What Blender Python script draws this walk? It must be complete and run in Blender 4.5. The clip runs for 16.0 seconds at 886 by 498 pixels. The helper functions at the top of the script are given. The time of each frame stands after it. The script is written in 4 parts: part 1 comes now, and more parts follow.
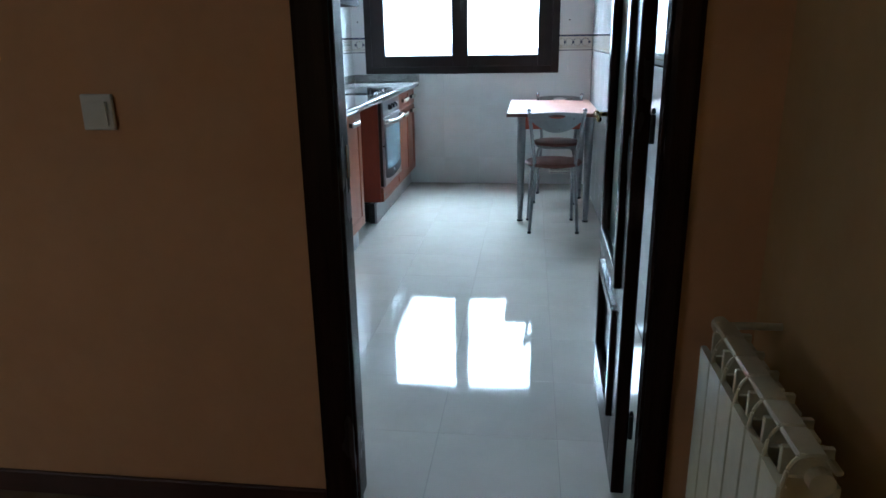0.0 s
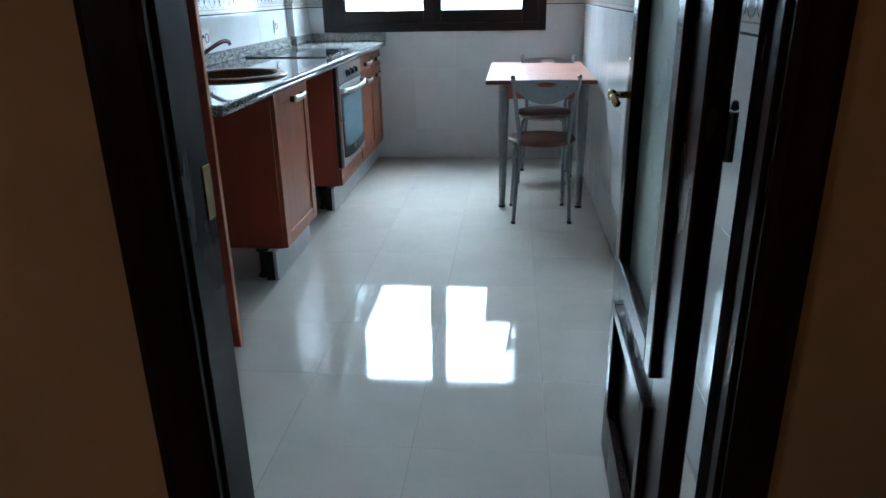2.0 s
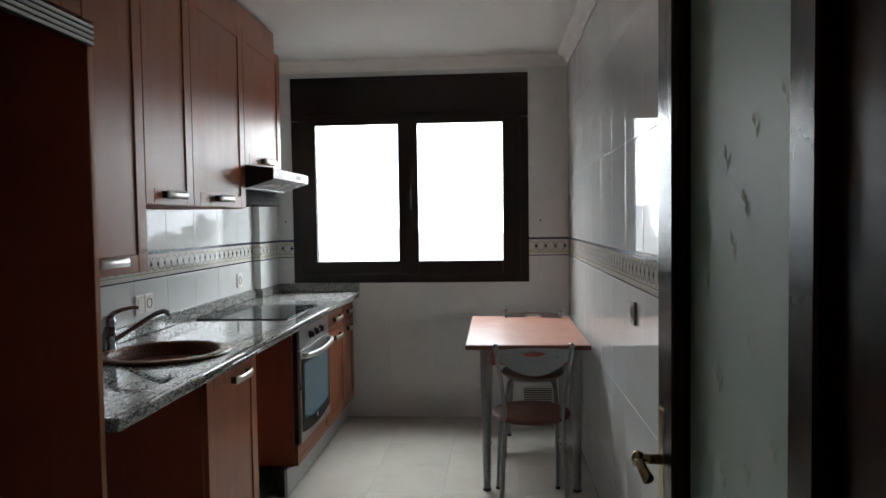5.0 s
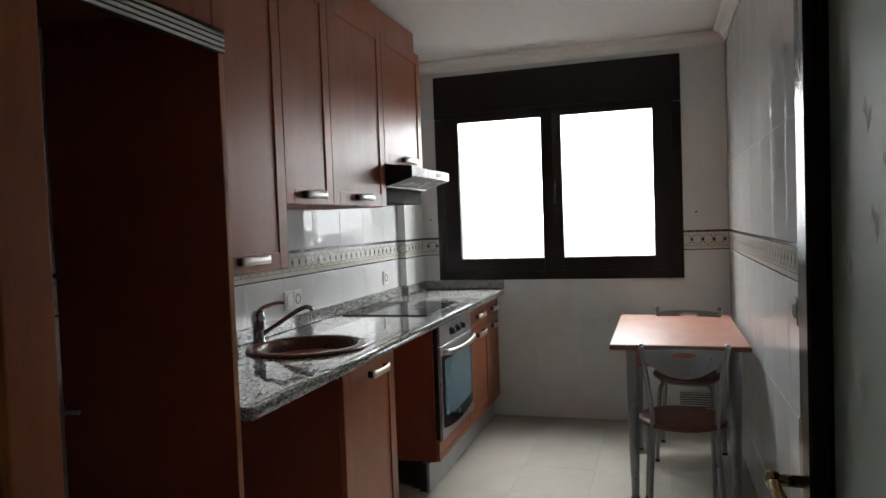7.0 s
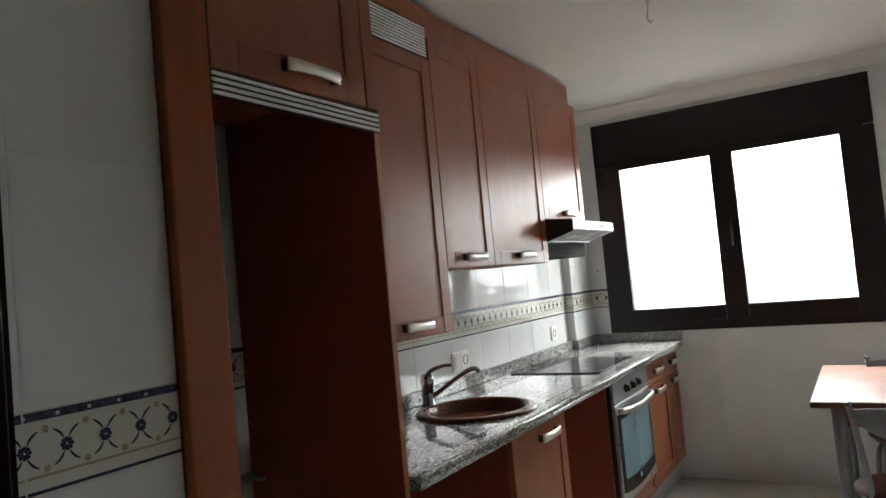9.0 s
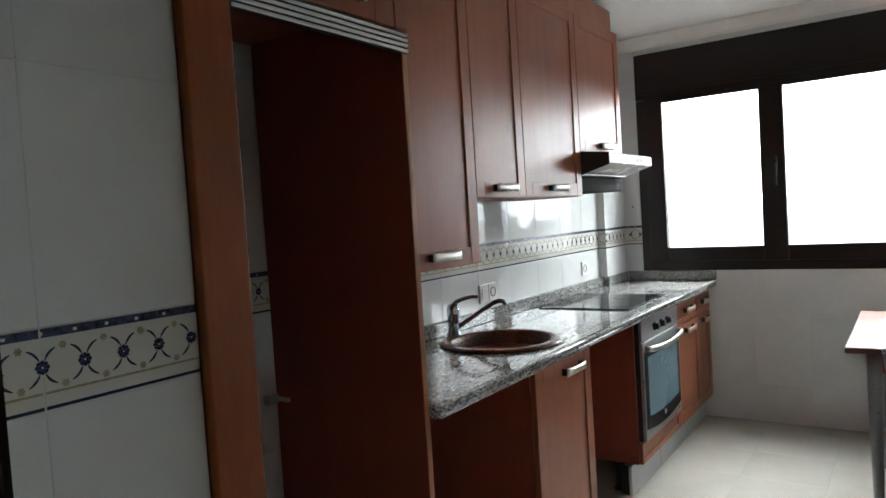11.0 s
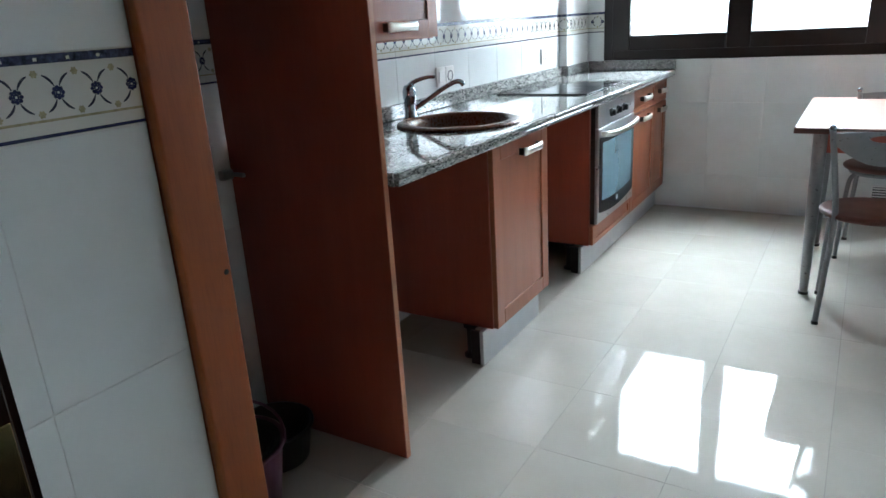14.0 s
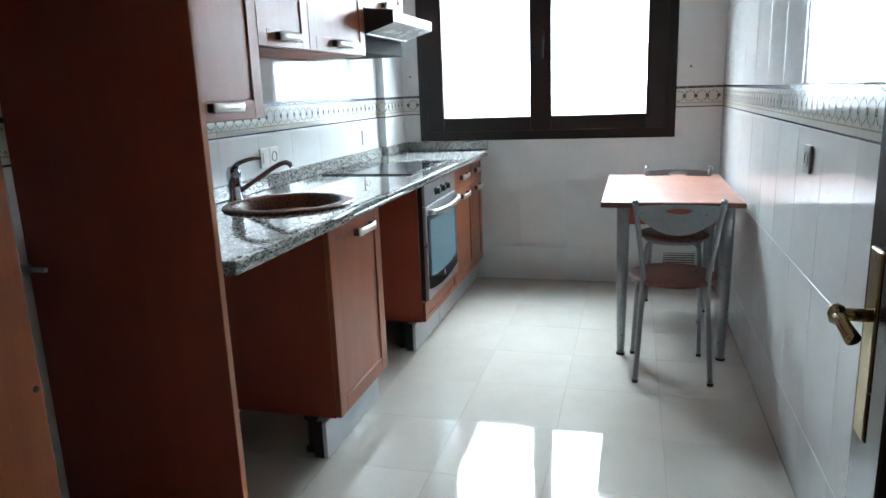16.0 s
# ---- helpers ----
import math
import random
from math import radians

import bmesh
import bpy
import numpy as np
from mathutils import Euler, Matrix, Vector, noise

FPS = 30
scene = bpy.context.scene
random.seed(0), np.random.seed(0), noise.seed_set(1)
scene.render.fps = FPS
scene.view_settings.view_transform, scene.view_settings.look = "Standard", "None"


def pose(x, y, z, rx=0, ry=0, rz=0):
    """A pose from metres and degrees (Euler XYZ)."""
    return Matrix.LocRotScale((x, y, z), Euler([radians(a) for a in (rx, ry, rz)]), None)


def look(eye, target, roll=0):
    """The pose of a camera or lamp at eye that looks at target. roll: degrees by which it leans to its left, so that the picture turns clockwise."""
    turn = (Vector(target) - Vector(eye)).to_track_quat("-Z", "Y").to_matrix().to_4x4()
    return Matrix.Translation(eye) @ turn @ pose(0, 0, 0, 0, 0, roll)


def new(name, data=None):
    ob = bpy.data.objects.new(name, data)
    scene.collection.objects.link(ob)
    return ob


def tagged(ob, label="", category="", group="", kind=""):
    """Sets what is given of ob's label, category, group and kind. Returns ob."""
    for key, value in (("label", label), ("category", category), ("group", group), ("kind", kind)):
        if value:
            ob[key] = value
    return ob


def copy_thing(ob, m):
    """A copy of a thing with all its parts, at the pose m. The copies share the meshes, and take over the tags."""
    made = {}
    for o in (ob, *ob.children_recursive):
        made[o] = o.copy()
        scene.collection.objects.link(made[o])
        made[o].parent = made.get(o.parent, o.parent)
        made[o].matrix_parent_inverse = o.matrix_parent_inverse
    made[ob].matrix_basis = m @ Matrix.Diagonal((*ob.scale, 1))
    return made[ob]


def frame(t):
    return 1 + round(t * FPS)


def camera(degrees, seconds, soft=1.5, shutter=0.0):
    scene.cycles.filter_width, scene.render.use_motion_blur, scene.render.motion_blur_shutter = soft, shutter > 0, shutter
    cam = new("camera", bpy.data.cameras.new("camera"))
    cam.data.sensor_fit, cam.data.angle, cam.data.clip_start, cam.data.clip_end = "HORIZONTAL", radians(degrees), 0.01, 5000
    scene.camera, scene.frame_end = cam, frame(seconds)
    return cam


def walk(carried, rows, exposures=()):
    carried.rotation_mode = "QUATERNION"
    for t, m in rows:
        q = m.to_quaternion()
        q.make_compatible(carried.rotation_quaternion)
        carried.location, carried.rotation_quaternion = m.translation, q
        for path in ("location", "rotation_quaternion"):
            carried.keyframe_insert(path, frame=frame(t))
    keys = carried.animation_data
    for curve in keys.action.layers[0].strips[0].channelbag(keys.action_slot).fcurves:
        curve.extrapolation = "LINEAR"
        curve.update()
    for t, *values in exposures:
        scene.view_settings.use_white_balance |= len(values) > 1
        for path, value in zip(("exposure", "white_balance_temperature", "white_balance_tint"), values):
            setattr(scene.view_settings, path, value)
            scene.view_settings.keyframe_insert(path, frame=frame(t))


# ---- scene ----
cam = camera(65.5, 16.0, 1.6)
PATH = [
    (0, (1.563, -1.612, 1.236), (1.321, 0.284, 0.647), -0.9),
    (0.5, (1.508, -1.435, 1.217), (1.436, 0.408, 0.444), -0.7),
    (1, (1.541, -1.224, 1.197), (1.44, 0.582, 0.344), -0.8),
    (1.5, (1.574, -1.044, 1.209), (1.399, 0.785, 0.419), -0.3),
    (2, (1.553, -0.891, 1.212), (1.363, 0.972, 0.511), -1.0),
    (2.5, (1.491, -0.738, 1.233), (1.371, 1.169, 0.642), -1.6),
    (3, (1.476, -0.626, 1.252), (1.363, 1.315, 0.783), -2.5),
    (3.5, (1.501, -0.515, 1.285), (1.382, 1.45, 0.932), -1.8),
    (4, (1.529, -0.433, 1.362), (1.41, 1.552, 1.152), -1.3),
    (6.5, (1.619, -0.292, 1.346), (1.194, 1.662, 1.302), -1.2),
    (7, (1.645, -0.259, 1.341), (1.044, 1.647, 1.265), -2.1),
    (7.5, (1.652, -0.231, 1.346), (0.907, 1.624, 1.278), -2.2),
    (8, (1.666, -0.232, 1.358), (0.8, 1.571, 1.34), -3.6),
    (8.5, (1.665, -0.215, 1.371), (0.713, 1.544, 1.393), -4.5),
    (9, (1.665, -0.217, 1.375), (0.629, 1.491, 1.475), -5.3),
    (11.5, (1.657, -0.161, 1.358), (0.491, 1.454, 1.181), -2.9),
    (12, (1.654, -0.166, 1.33), (0.472, 1.424, 1.054), -2.3),
    (12.5, (1.645, -0.159, 1.304), (0.487, 1.429, 0.929), -3.0),
    (13, (1.647, -0.158, 1.287), (0.533, 1.434, 0.814), -3.4),
    (13.5, (1.654, -0.174, 1.267), (0.597, 1.423, 0.693), -3.4),
    (14, (1.641, -0.166, 1.252), (0.642, 1.448, 0.62), -3.5),
    (14.5, (1.626, -0.159, 1.242), (0.701, 1.489, 0.589), -3.4),
    (15, (1.595, -0.155, 1.238), (0.786, 1.549, 0.574), -2.9),
    (15.5, (1.554, -0.142, 1.247), (0.898, 1.653, 0.659), -2.6),
    (16, (1.543, -0.143, 1.259), (1.018, 1.735, 0.814), -2.2),
]
EXPOSURES = [(0, 0.3, 4700, -2), (1.2, 0.3, 4750, -2), (2.0, 0.0, 4850, -2), (2.6, 0.18, 5400, 3), (3.2, 0.16, 5600, 4), (4.0, -0.3, 5850, 5), (6.4, -1.1, 6300, 8), (7.3, -0.65, 6400, 9), (9.2, -0.36, 6450, 6), (11.4, -0.14, 5950, 4), (12.5, 0.24, 5600, 0), (14.0, 0.42, 5450, 2), (15.0, 0.25, 5450, 1), (16, 0.34, 5450, 1)]
KITCHEN_WATTS, HALL_WATTS, CLOUD = 230, 3.1, 12
walk(cam, [(t, look(eye, target, roll)) for t, eye, target, roll in PATH], EXPOSURES)

# ---- world, sun, the light of the kitchen window and an added hall fill ----
world = bpy.data.worlds.new("overcast_sky")
scene.world = world
world.use_nodes = True
sky = world.node_tree.nodes.new("ShaderNodeTexSky")
sky.sky_type, sky.sun_disc = "NISHITA", False
sky.sun_elevation, sky.sun_rotation, sky.dust_density = radians(38), radians(200), 6.0
world.node_tree.links.new(sky.outputs[0], world.node_tree.nodes["Background"].inputs[0])
world.node_tree.nodes["Background"].inputs[1].default_value = 0.1
sun_data = bpy.data.lights.new("veiled_sun", "SUN")
sun_data.energy, sun_data.angle, sun_data.color = 0.8, radians(14), (1.0, 0.96, 0.9)
sun = new("veiled_sun", sun_data)
sun.matrix_world = look((0, 0, 30), (-6, 17, 0))


def area_lamp(name, eye, target, w, h, watts, colour):
    d = bpy.data.lights.new(name, "AREA")
    d.shape, d.size, d.size_y, d.energy, d.color = "RECTANGLE", w, h, watts, colour
    o = new(name, d)
    o.matrix_world = look(eye, target)
    return o


area_lamp("kitchen_window_daylight", (0.85, 4.98, 2.36), (1.05, 2.9, 0.0), 1.4, 1.0, KITCHEN_WATTS, (1.0, 0.985, 0.965))
# warm fill added to brighten the hall, from an unseen, assumed opening
area_lamp("hall_fill_lamp", (-1.36, -2.3, 1.5), (1.0, -1.6, 1.0), 0.9, 1.1, HALL_WATTS, (1.0, 0.80, 0.56))


# ---- materials ----
class Nodes:
    def __init__(self, name):
        self.m = bpy.data.materials.new(name)
        self.m.use_nodes = True
        self.t = self.m.node_tree
        self.b = self.t.nodes["Principled BSDF"]
        self.pos = self.n("ShaderNodeTexCoord").outputs["Object"]

    def n(self, kind):
        return self.t.nodes.new(kind)

    def link(self, a, b):
        self.t.links.new(a, b)

    def mapping(self, scale, rnd=True):
        mp = self.n("ShaderNodeMapping")
        mp.inputs["Scale"].default_value = scale
        self.link(self.pos, mp.inputs["Vector"])
        if rnd:
            info, mul = self.n("ShaderNodeObjectInfo"), self.n("ShaderNodeMath")
            mul.operation = "MULTIPLY"
            mul.inputs[1].default_value = 37.0
            self.link(info.outputs["Random"], mul.inputs[0])
            self.link(mul.outputs[0], mp.inputs["Location"])
        return mp.outputs[0]

    def noise(self, vec, scale, detail=3.0, rough=0.55, distort=0.0):
        t = self.n("ShaderNodeTexNoise")
        t.inputs["Scale"].default_value, t.inputs["Detail"].default_value = scale, detail
        t.inputs["Roughness"].default_value, t.inputs["Distortion"].default_value = rough, distort
        self.link(vec, t.inputs["Vector"])
        return t.outputs["Fac"]

    def ramp(self, fac, stops):
        r = self.n("ShaderNodeValToRGB")
        el = r.color_ramp.elements
        while len(el) < len(stops):
            el.new(0.5)
        for e, (p, c) in zip(el, stops):
            e.position, e.color = p, (*c, 1.0)
        self.link(fac, r.inputs["Fac"])
        return r.outputs["Color"]

    def span(self, fac, lo, hi):
        r = self.n("ShaderNodeMapRange")
        r.inputs["To Min"].default_value, r.inputs["To Max"].default_value = lo, hi
        r.inputs["From Min"].default_value, r.inputs["From Max"].default_value = 0.3, 0.7
        self.link(fac, r.inputs["Value"])
        return r.outputs[0]

    def mix(self, a, b, fac, mode="MULTIPLY"):
        x = self.n("ShaderNodeMixRGB")
        x.blend_type = mode
        x.inputs["Fac"].default_value = fac
        self.link(a, x.inputs[1])
        self.link(b, x.inputs[2])
        return x.outputs[0]

    def bump(self, height, strength, dist=0.002):
        bp = self.n("ShaderNodeBump")
        bp.inputs["Strength"].default_value, bp.inputs["Distance"].default_value = strength, dist
        self.link(height, bp.inputs["Height"])
        self.link(bp.outputs[0], self.b.inputs["Normal"])

    def put(self, **kw):
        for k, v in kw.items():
            self.b.inputs[k.replace("_", " ")].default_value = v
        return self.m


def plain(name, colour, rough, metal=0.0, vary=0.12, scale=6.0, bump=0.05, bump_scale=120.0, coat=0.0, spec=0.5):
    """A plain surface with two scales of variation and a fine relief."""
    s = Nodes(name)
    vec = s.mapping((1, 1, 1))
    c = s.ramp(s.noise(vec, scale, 4), [(0.3, [v * (1 - vary) for v in colour]), (0.7, [min(1, v * (1 + vary)) for v in colour])])
    fine = s.ramp(s.noise(vec, scale * 9, 2), [(0.3, (1 - vary * 0.5,) * 3), (0.7, (1, 1, 1))])
    s.link(s.mix(c, fine, 1.0), s.b.inputs["Base Color"])
    s.link(s.span(s.noise(vec, scale * 2.3, 3), rough * 0.8, min(1, rough * 1.25)), s.b.inputs["Roughness"])
    s.bump(s.noise(vec, bump_scale, 2), bump, 0.001)
    return s.put(Metallic=metal, Coat_Weight=coat, Coat_Roughness=0.12, Specular_IOR_Level=spec)


def wood(name, dark, light, rough=0.35, grain=(14, 14, 1.1), coat=0.0, coat_rough=0.18, pore=0.55, relief=0.06, spec=0.5):
    """Wood with stretched grain and broad streaks."""
    s = Nodes(name)
    vec = s.mapping(grain)
    base = s.ramp(s.noise(vec, 1.6, 6, 0.62, 0.35), [(0.28, dark), (0.72, light)])
    pores = s.ramp(s.noise(s.mapping([g * 7 for g in grain]), 2.2, 3), [(0.36, (0.72, 0.66, 0.62)), (0.5, (1, 1, 1))])
    s.link(s.mix(base, pores, pore), s.b.inputs["Base Color"])
    s.link(s.span(s.noise(s.mapping((5, 5, 2)), 1.5, 3), rough * 0.82, rough * 1.2), s.b.inputs["Roughness"])
    s.bump(s.noise(s.mapping([g * 7 for g in grain]), 2.2, 3), relief, 0.001)
    return s.put(Coat_Weight=coat, Coat_Roughness=coat_rough, Specular_IOR_Level=spec)


def granite(name):
    """Polished grey granite: dark and pale grains drawn out in one direction, with cloudy streaks."""
    s = Nodes(name)
    mp = s.n("ShaderNodeMapping")
    mp.inputs["Rotation"].default_value, mp.inputs["Scale"].default_value = (0, 0, radians(28)), (1.0, 0.30, 1.0)
    s.link(s.pos, mp.inputs["Vector"])
    vec = mp.outputs[0]
    v = s.n("ShaderNodeTexVoronoi")
    v.inputs["Scale"].default_value = 300
    s.link(vec, v.inputs["Vector"])
    sep = s.n("ShaderNodeSeparateColor")
    s.link(v.outputs["Color"], sep.inputs[0])
    grains = s.ramp(sep.outputs[0], [(0.0, (0.04, 0.04, 0.04)), (0.16, (0.09, 0.092, 0.09)), (0.28, (0.22, 0.225, 0.215)), (0.6, (0.34, 0.345, 0.33)), (0.74, (0.32, 0.31, 0.295)), (0.92, (0.54, 0.535, 0.515))])
    cloud = s.ramp(s.noise(vec, 26, 5, 0.65, 0.6), [(0.32, (0.68, 0.69, 0.68)), (0.62, (1, 1, 1))])
    s.link(s.mix(grains, cloud, 1.0), s.b.inputs["Base Color"])
    s.link(s.span(s.noise(vec, 25, 2), 0.03, 0.07), s.b.inputs["Roughness"])
    return s.put(Coat_Weight=0.2, Coat_Roughness=0.03)


def glazed(name, colour, rough, vary=0.05, wave=0.25, coat=0.0):
    """Glazed or polished ceramic, each piece a little different, with a faint ripple."""
    s = Nodes(name)
    vec = s.mapping((1, 1, 1))
    info = s.n("ShaderNodeObjectInfo")
    tone = s.ramp(info.outputs["Random"], [(0.0, [v * (1 - vary) for v in colour]), (1.0, colour)])
    cloud = s.ramp(s.noise(vec, 5, 5), [(0.3, (0.9, 0.89, 0.87)), (0.7, (1, 1, 1))])
    s.link(s.mix(tone, cloud, 0.8), s.b.inputs["Base Color"])
    s.link(s.span(s.noise(vec, 4, 4), rough * 0.7, rough * 1.5), s.b.inputs["Roughness"])
    s.bump(s.noise(vec, 7, 2), wave, 0.0008)
    return s.put(Coat_Weight=coat, Coat_Roughness=0.04)


def frosted(name):
    s = Nodes(name)
    vec = s.mapping((1, 1, 1))
    s.link(s.ramp(s.noise(vec, 6, 3), [(0.3, (0.80, 0.95, 0.88)), (0.7, (0.87, 0.98, 0.93))]), s.b.inputs["Base Color"])
    s.bump(s.noise(vec, 260, 2), 0.25, 0.001)
    return s.put(Roughness=0.55, Transmission_Weight=0.7, IOR=1.45)


def clear_glass(name, tint):
    s = Nodes(name)
    return s.put(Base_Color=(*tint, 1), Roughness=0.0, Transmission_Weight=1.0, IOR=1.45)


CHERRY = wood("cherry_veneer", (0.235, 0.066, 0.025), (0.31, 0.093, 0.036), 0.46, (14, 14, 1.1), 0.65, 0.34, 0.22, 0.02, 0.2)
CHERRY_EDGE = wood("cherry_edge_band", (0.34, 0.13, 0.06), (0.46, 0.20, 0.10), 0.35)
CARCASS = wood("cherry_laminate_side", (0.24, 0.045, 0.022), (0.295, 0.060, 0.029), 0.46, pore=0.25, relief=0.02)
CHERRY_LIGHT = wood("cherry_end_board", (0.225, 0.054, 0.011), (0.285, 0.077, 0.017), 0.5, pore=0.3, relief=0.03, spec=0.3)
TABLE_WOOD = wood("cherry_table_top", (0.35, 0.155, 0.105), (0.39, 0.178, 0.12), 0.4, (14, 1.2, 14), 0.6, 0.42, 0.12, 0.01)
SEAT_WOOD = wood("seat_wood", (0.085, 0.026, 0.016), (0.112, 0.034, 0.021), 0.5, (10, 1.2, 10), 0.1, 0.4, 0.2, 0.02)
WENGE = wood("dark_stained_door_wood", (0.010, 0.005, 0.004), (0.026, 0.012, 0.009), 0.24, (16, 16, 1.0), 0.0, spec=0.17)
PARQUET = wood("oak_parquet", (0.205, 0.135, 0.073), (0.235, 0.16, 0.088), 0.34, (14, 1.4, 14), 0.1, 0.2, 0.3, 0.03)
BASEBOARD = wood("baseboard_wood", (0.035, 0.012, 0.008), (0.07, 0.025, 0.016), 0.4, (1.2, 14, 14))
WALL_TILE = glazed("white_wall_tile", (0.735, 0.758, 0.755), 0.032, 0.05, 0.16)
BAND_TILE = glazed("ivory_border_tile", (0.68, 0.675, 0.625), 0.07)
FLOOR_TILE = glazed("polished_cream_floor_tile", (0.59, 0.57, 0.51), 0.045, 0.07, 0.1, 0.35)
GROUT = plain("pale_grout", (0.70, 0.70, 0.69), 0.9)
FLOOR_GROUT = plain("grey_floor_grout", (0.33, 0.31, 0.275), 0.8, vary=0.5, scale=3)
COBALT = plain("cobalt_glaze", (0.020, 0.025, 0.085), 0.15, vary=0.4, scale=90)
MARBLED = plain("marbled_navy_glaze", (0.055, 0.065, 0.13), 0.15, vary=0.75, scale=110)
INK = plain("black_blue_glaze", (0.03, 0.035, 0.06), 0.15)
OCHRE = plain("ochre_glaze", (0.38, 0.345, 0.21), 0.2, vary=0.3, scale=80)
PLASTER = plain("white_ceiling_paint", (0.80, 0.79, 0.76), 0.85, vary=0.03, scale=2, bump=0.2, bump_scale=180)
PEACH = plain("peach_wall_paint", (0.60, 0.335, 0.165), 0.8, vary=0.06, scale=3, bump=0.25, bump_scale=140)
CREAM = plain("cream_wall_paint", (0.52, 0.345, 0.15), 0.8, vary=0.06, scale=3, bump=0.25, bump_scale=140)
FRAME_BROWN = plain("dark_bronze_aluminium", (0.012, 0.0075, 0.0065), 0.36, 0.0, scale=20, spec=0.32)
STEEL = plain("brushed_steel", (0.42, 0.435, 0.45), 0.32, 0.75, vary=0.03, scale=10, bump=0.0)
ALU = plain("aluminium_plinth", (0.55, 0.57, 0.59), 0.42, 0.35, vary=0.04, scale=4, bump=0.0)
SLAT_ALU = plain("bright_anodised_slat", (0.86, 0.88, 0.88), 0.45, 0.55, vary=0.03, bump=0.0)
CHROME = plain("chrome", (0.38, 0.42, 0.47), 0.06, 1.0, vary=0.03, bump=0.0)
NICKEL = plain("satin_nickel", (0.68, 0.665, 0.62), 0.33, 1.0, vary=0.02, scale=8, bump=0.0)
# nickel darkened in its colour for the dim reflection on handle ends
POST_SHADE = plain("shaded_nickel", (0.10, 0.095, 0.085), 0.3, 1.0, vary=0.05, bump=0.0)
BRASS = plain("polished_brass", (0.36, 0.28, 0.14), 0.22, 1.0, vary=0.1, scale=40, bump=0.0)
GREY_TUBE = plain("grey_painted_tube", (0.25, 0.26, 0.27), 0.33, 0.6, vary=0.06, scale=30, bump=0.0)
BLACK = plain("black_plastic", (0.012, 0.012, 0.013), 0.35)
BLACK_GLASS = plain("black_ceramic_glass", (0.012, 0.012, 0.014), 0.05, vary=0.05, spec=0.35)
OVEN_GLASS = plain("oven_door_glass", (0.30, 0.48, 0.58), 0.12, 0.6, vary=0.04, scale=3, bump=0.0)
SINK_BROWN = plain("brown_composite_sink", (0.105, 0.037, 0.014), 0.28, vary=0.1, scale=60)
WHITE_PLASTIC = plain("white_plastic", (0.74, 0.73, 0.70), 0.35, vary=0.04)
HOOD_WHITE = plain("white_enamel", (0.72, 0.72, 0.71), 0.25, vary=0.04)
HOOD_GREY = plain("grey_filter_mesh", (0.035, 0.034, 0.034), 0.75, 0.0, vary=0.2, scale=60, spec=0.06)
GREY_SWITCH = plain("grey_switch_plastic", (0.22, 0.22, 0.22), 0.35)
RADIATOR = plain("ivory_radiator_enamel", (0.60, 0.54, 0.36), 0.4, vary=0.06, scale=12)
PURPLE = plain("mauve_bucket_plastic", (0.15, 0.055, 0.11), 0.35, vary=0.12)
DARK_HOLE = plain("drill_hole", (0.02, 0.02, 0.02), 0.9)
FROST = frosted("frosted_green_glass")
ETCHED = plain("raised_glass_petals", (0.92, 0.98, 0.95), 0.3, vary=0.05)
PANE = clear_glass("window_glass", (0.97, 0.98, 0.98))


# ---- mesh helpers ----
def finish(name, bm, material, smooth=False):
    me = bpy.data.meshes.new(name)
    bmesh.ops.recalc_face_normals(bm, faces=bm.faces)
    bm.to_mesh(me)
    bm.free()
    me.materials.append(material)
    if smooth:
        for p in me.polygons:
            p.use_smooth = True
    return me


def thing(name, label, category, base=(0, 0, 0), group="", kind=""):
    o = new(name)
    o.location = base
    o.empty_display_size = 0.05
    return tagged(o, label, category, group, kind)


def part(name, bm, material, parent, label="", smooth=False, kind=""):
    o = new(name, finish(name, bm, material, smooth))
    o.parent = parent
    if parent.type == "EMPTY":
        o.matrix_parent_inverse = Matrix.Translation(-parent.location)
    return tagged(o, label, kind=kind)


def structure(name, bm, material, label, category, smooth=False):
    return tagged(new(name, finish(name, bm, material, smooth)), label, category, kind="structure")


def solo(name, bm, material, label, category, group="", smooth=False):
    return tagged(new(name, finish(name, bm, material, smooth)), label, category, group)


def box(x0, x1, y0, y1, z0, z1, bevel=0.0, bm=None, seg=1):
    """A box, bevelled when asked, added to bm or to a new bmesh."""
    tmp = bmesh.new()
    m = Matrix.Translation(((x0 + x1) / 2, (y0 + y1) / 2, (z0 + z1) / 2)) @ Matrix.Diagonal((x1 - x0, y1 - y0, z1 - z0, 1))
    bmesh.ops.create_cube(tmp, size=1, matrix=m)
    if bevel:
        bmesh.ops.bevel(tmp, geom=tmp.edges[:], offset=bevel, segments=seg, affect="EDGES", profile=0.5)
    return merge(bm, tmp)


def merge(bm, tmp):
    if bm is None:
        return tmp
    me = bpy.data.meshes.new("scratch")
    tmp.to_mesh(me)
    tmp.free()
    bm.from_mesh(me)
    bpy.data.meshes.remove(me)
    return bm


def smooth_path(pts, steps=6):
    """Catmull-Rom points through pts."""
    p = [Vector(q) for q in pts]
    p = [2 * p[0] - p[1]] + p + [2 * p[-1] - p[-2]]
    out = []
    for a, b, c, d in zip(p, p[1:], p[2:], p[3:]):
        for i in range(steps):
            t = i / steps
            out.append(0.5 * (2 * b + (c - a) * t + (2 * a - 5 * b + 4 * c - d) * t * t + (3 * b - a - 3 * c + d) * t ** 3))
    return out + [p[-2]]


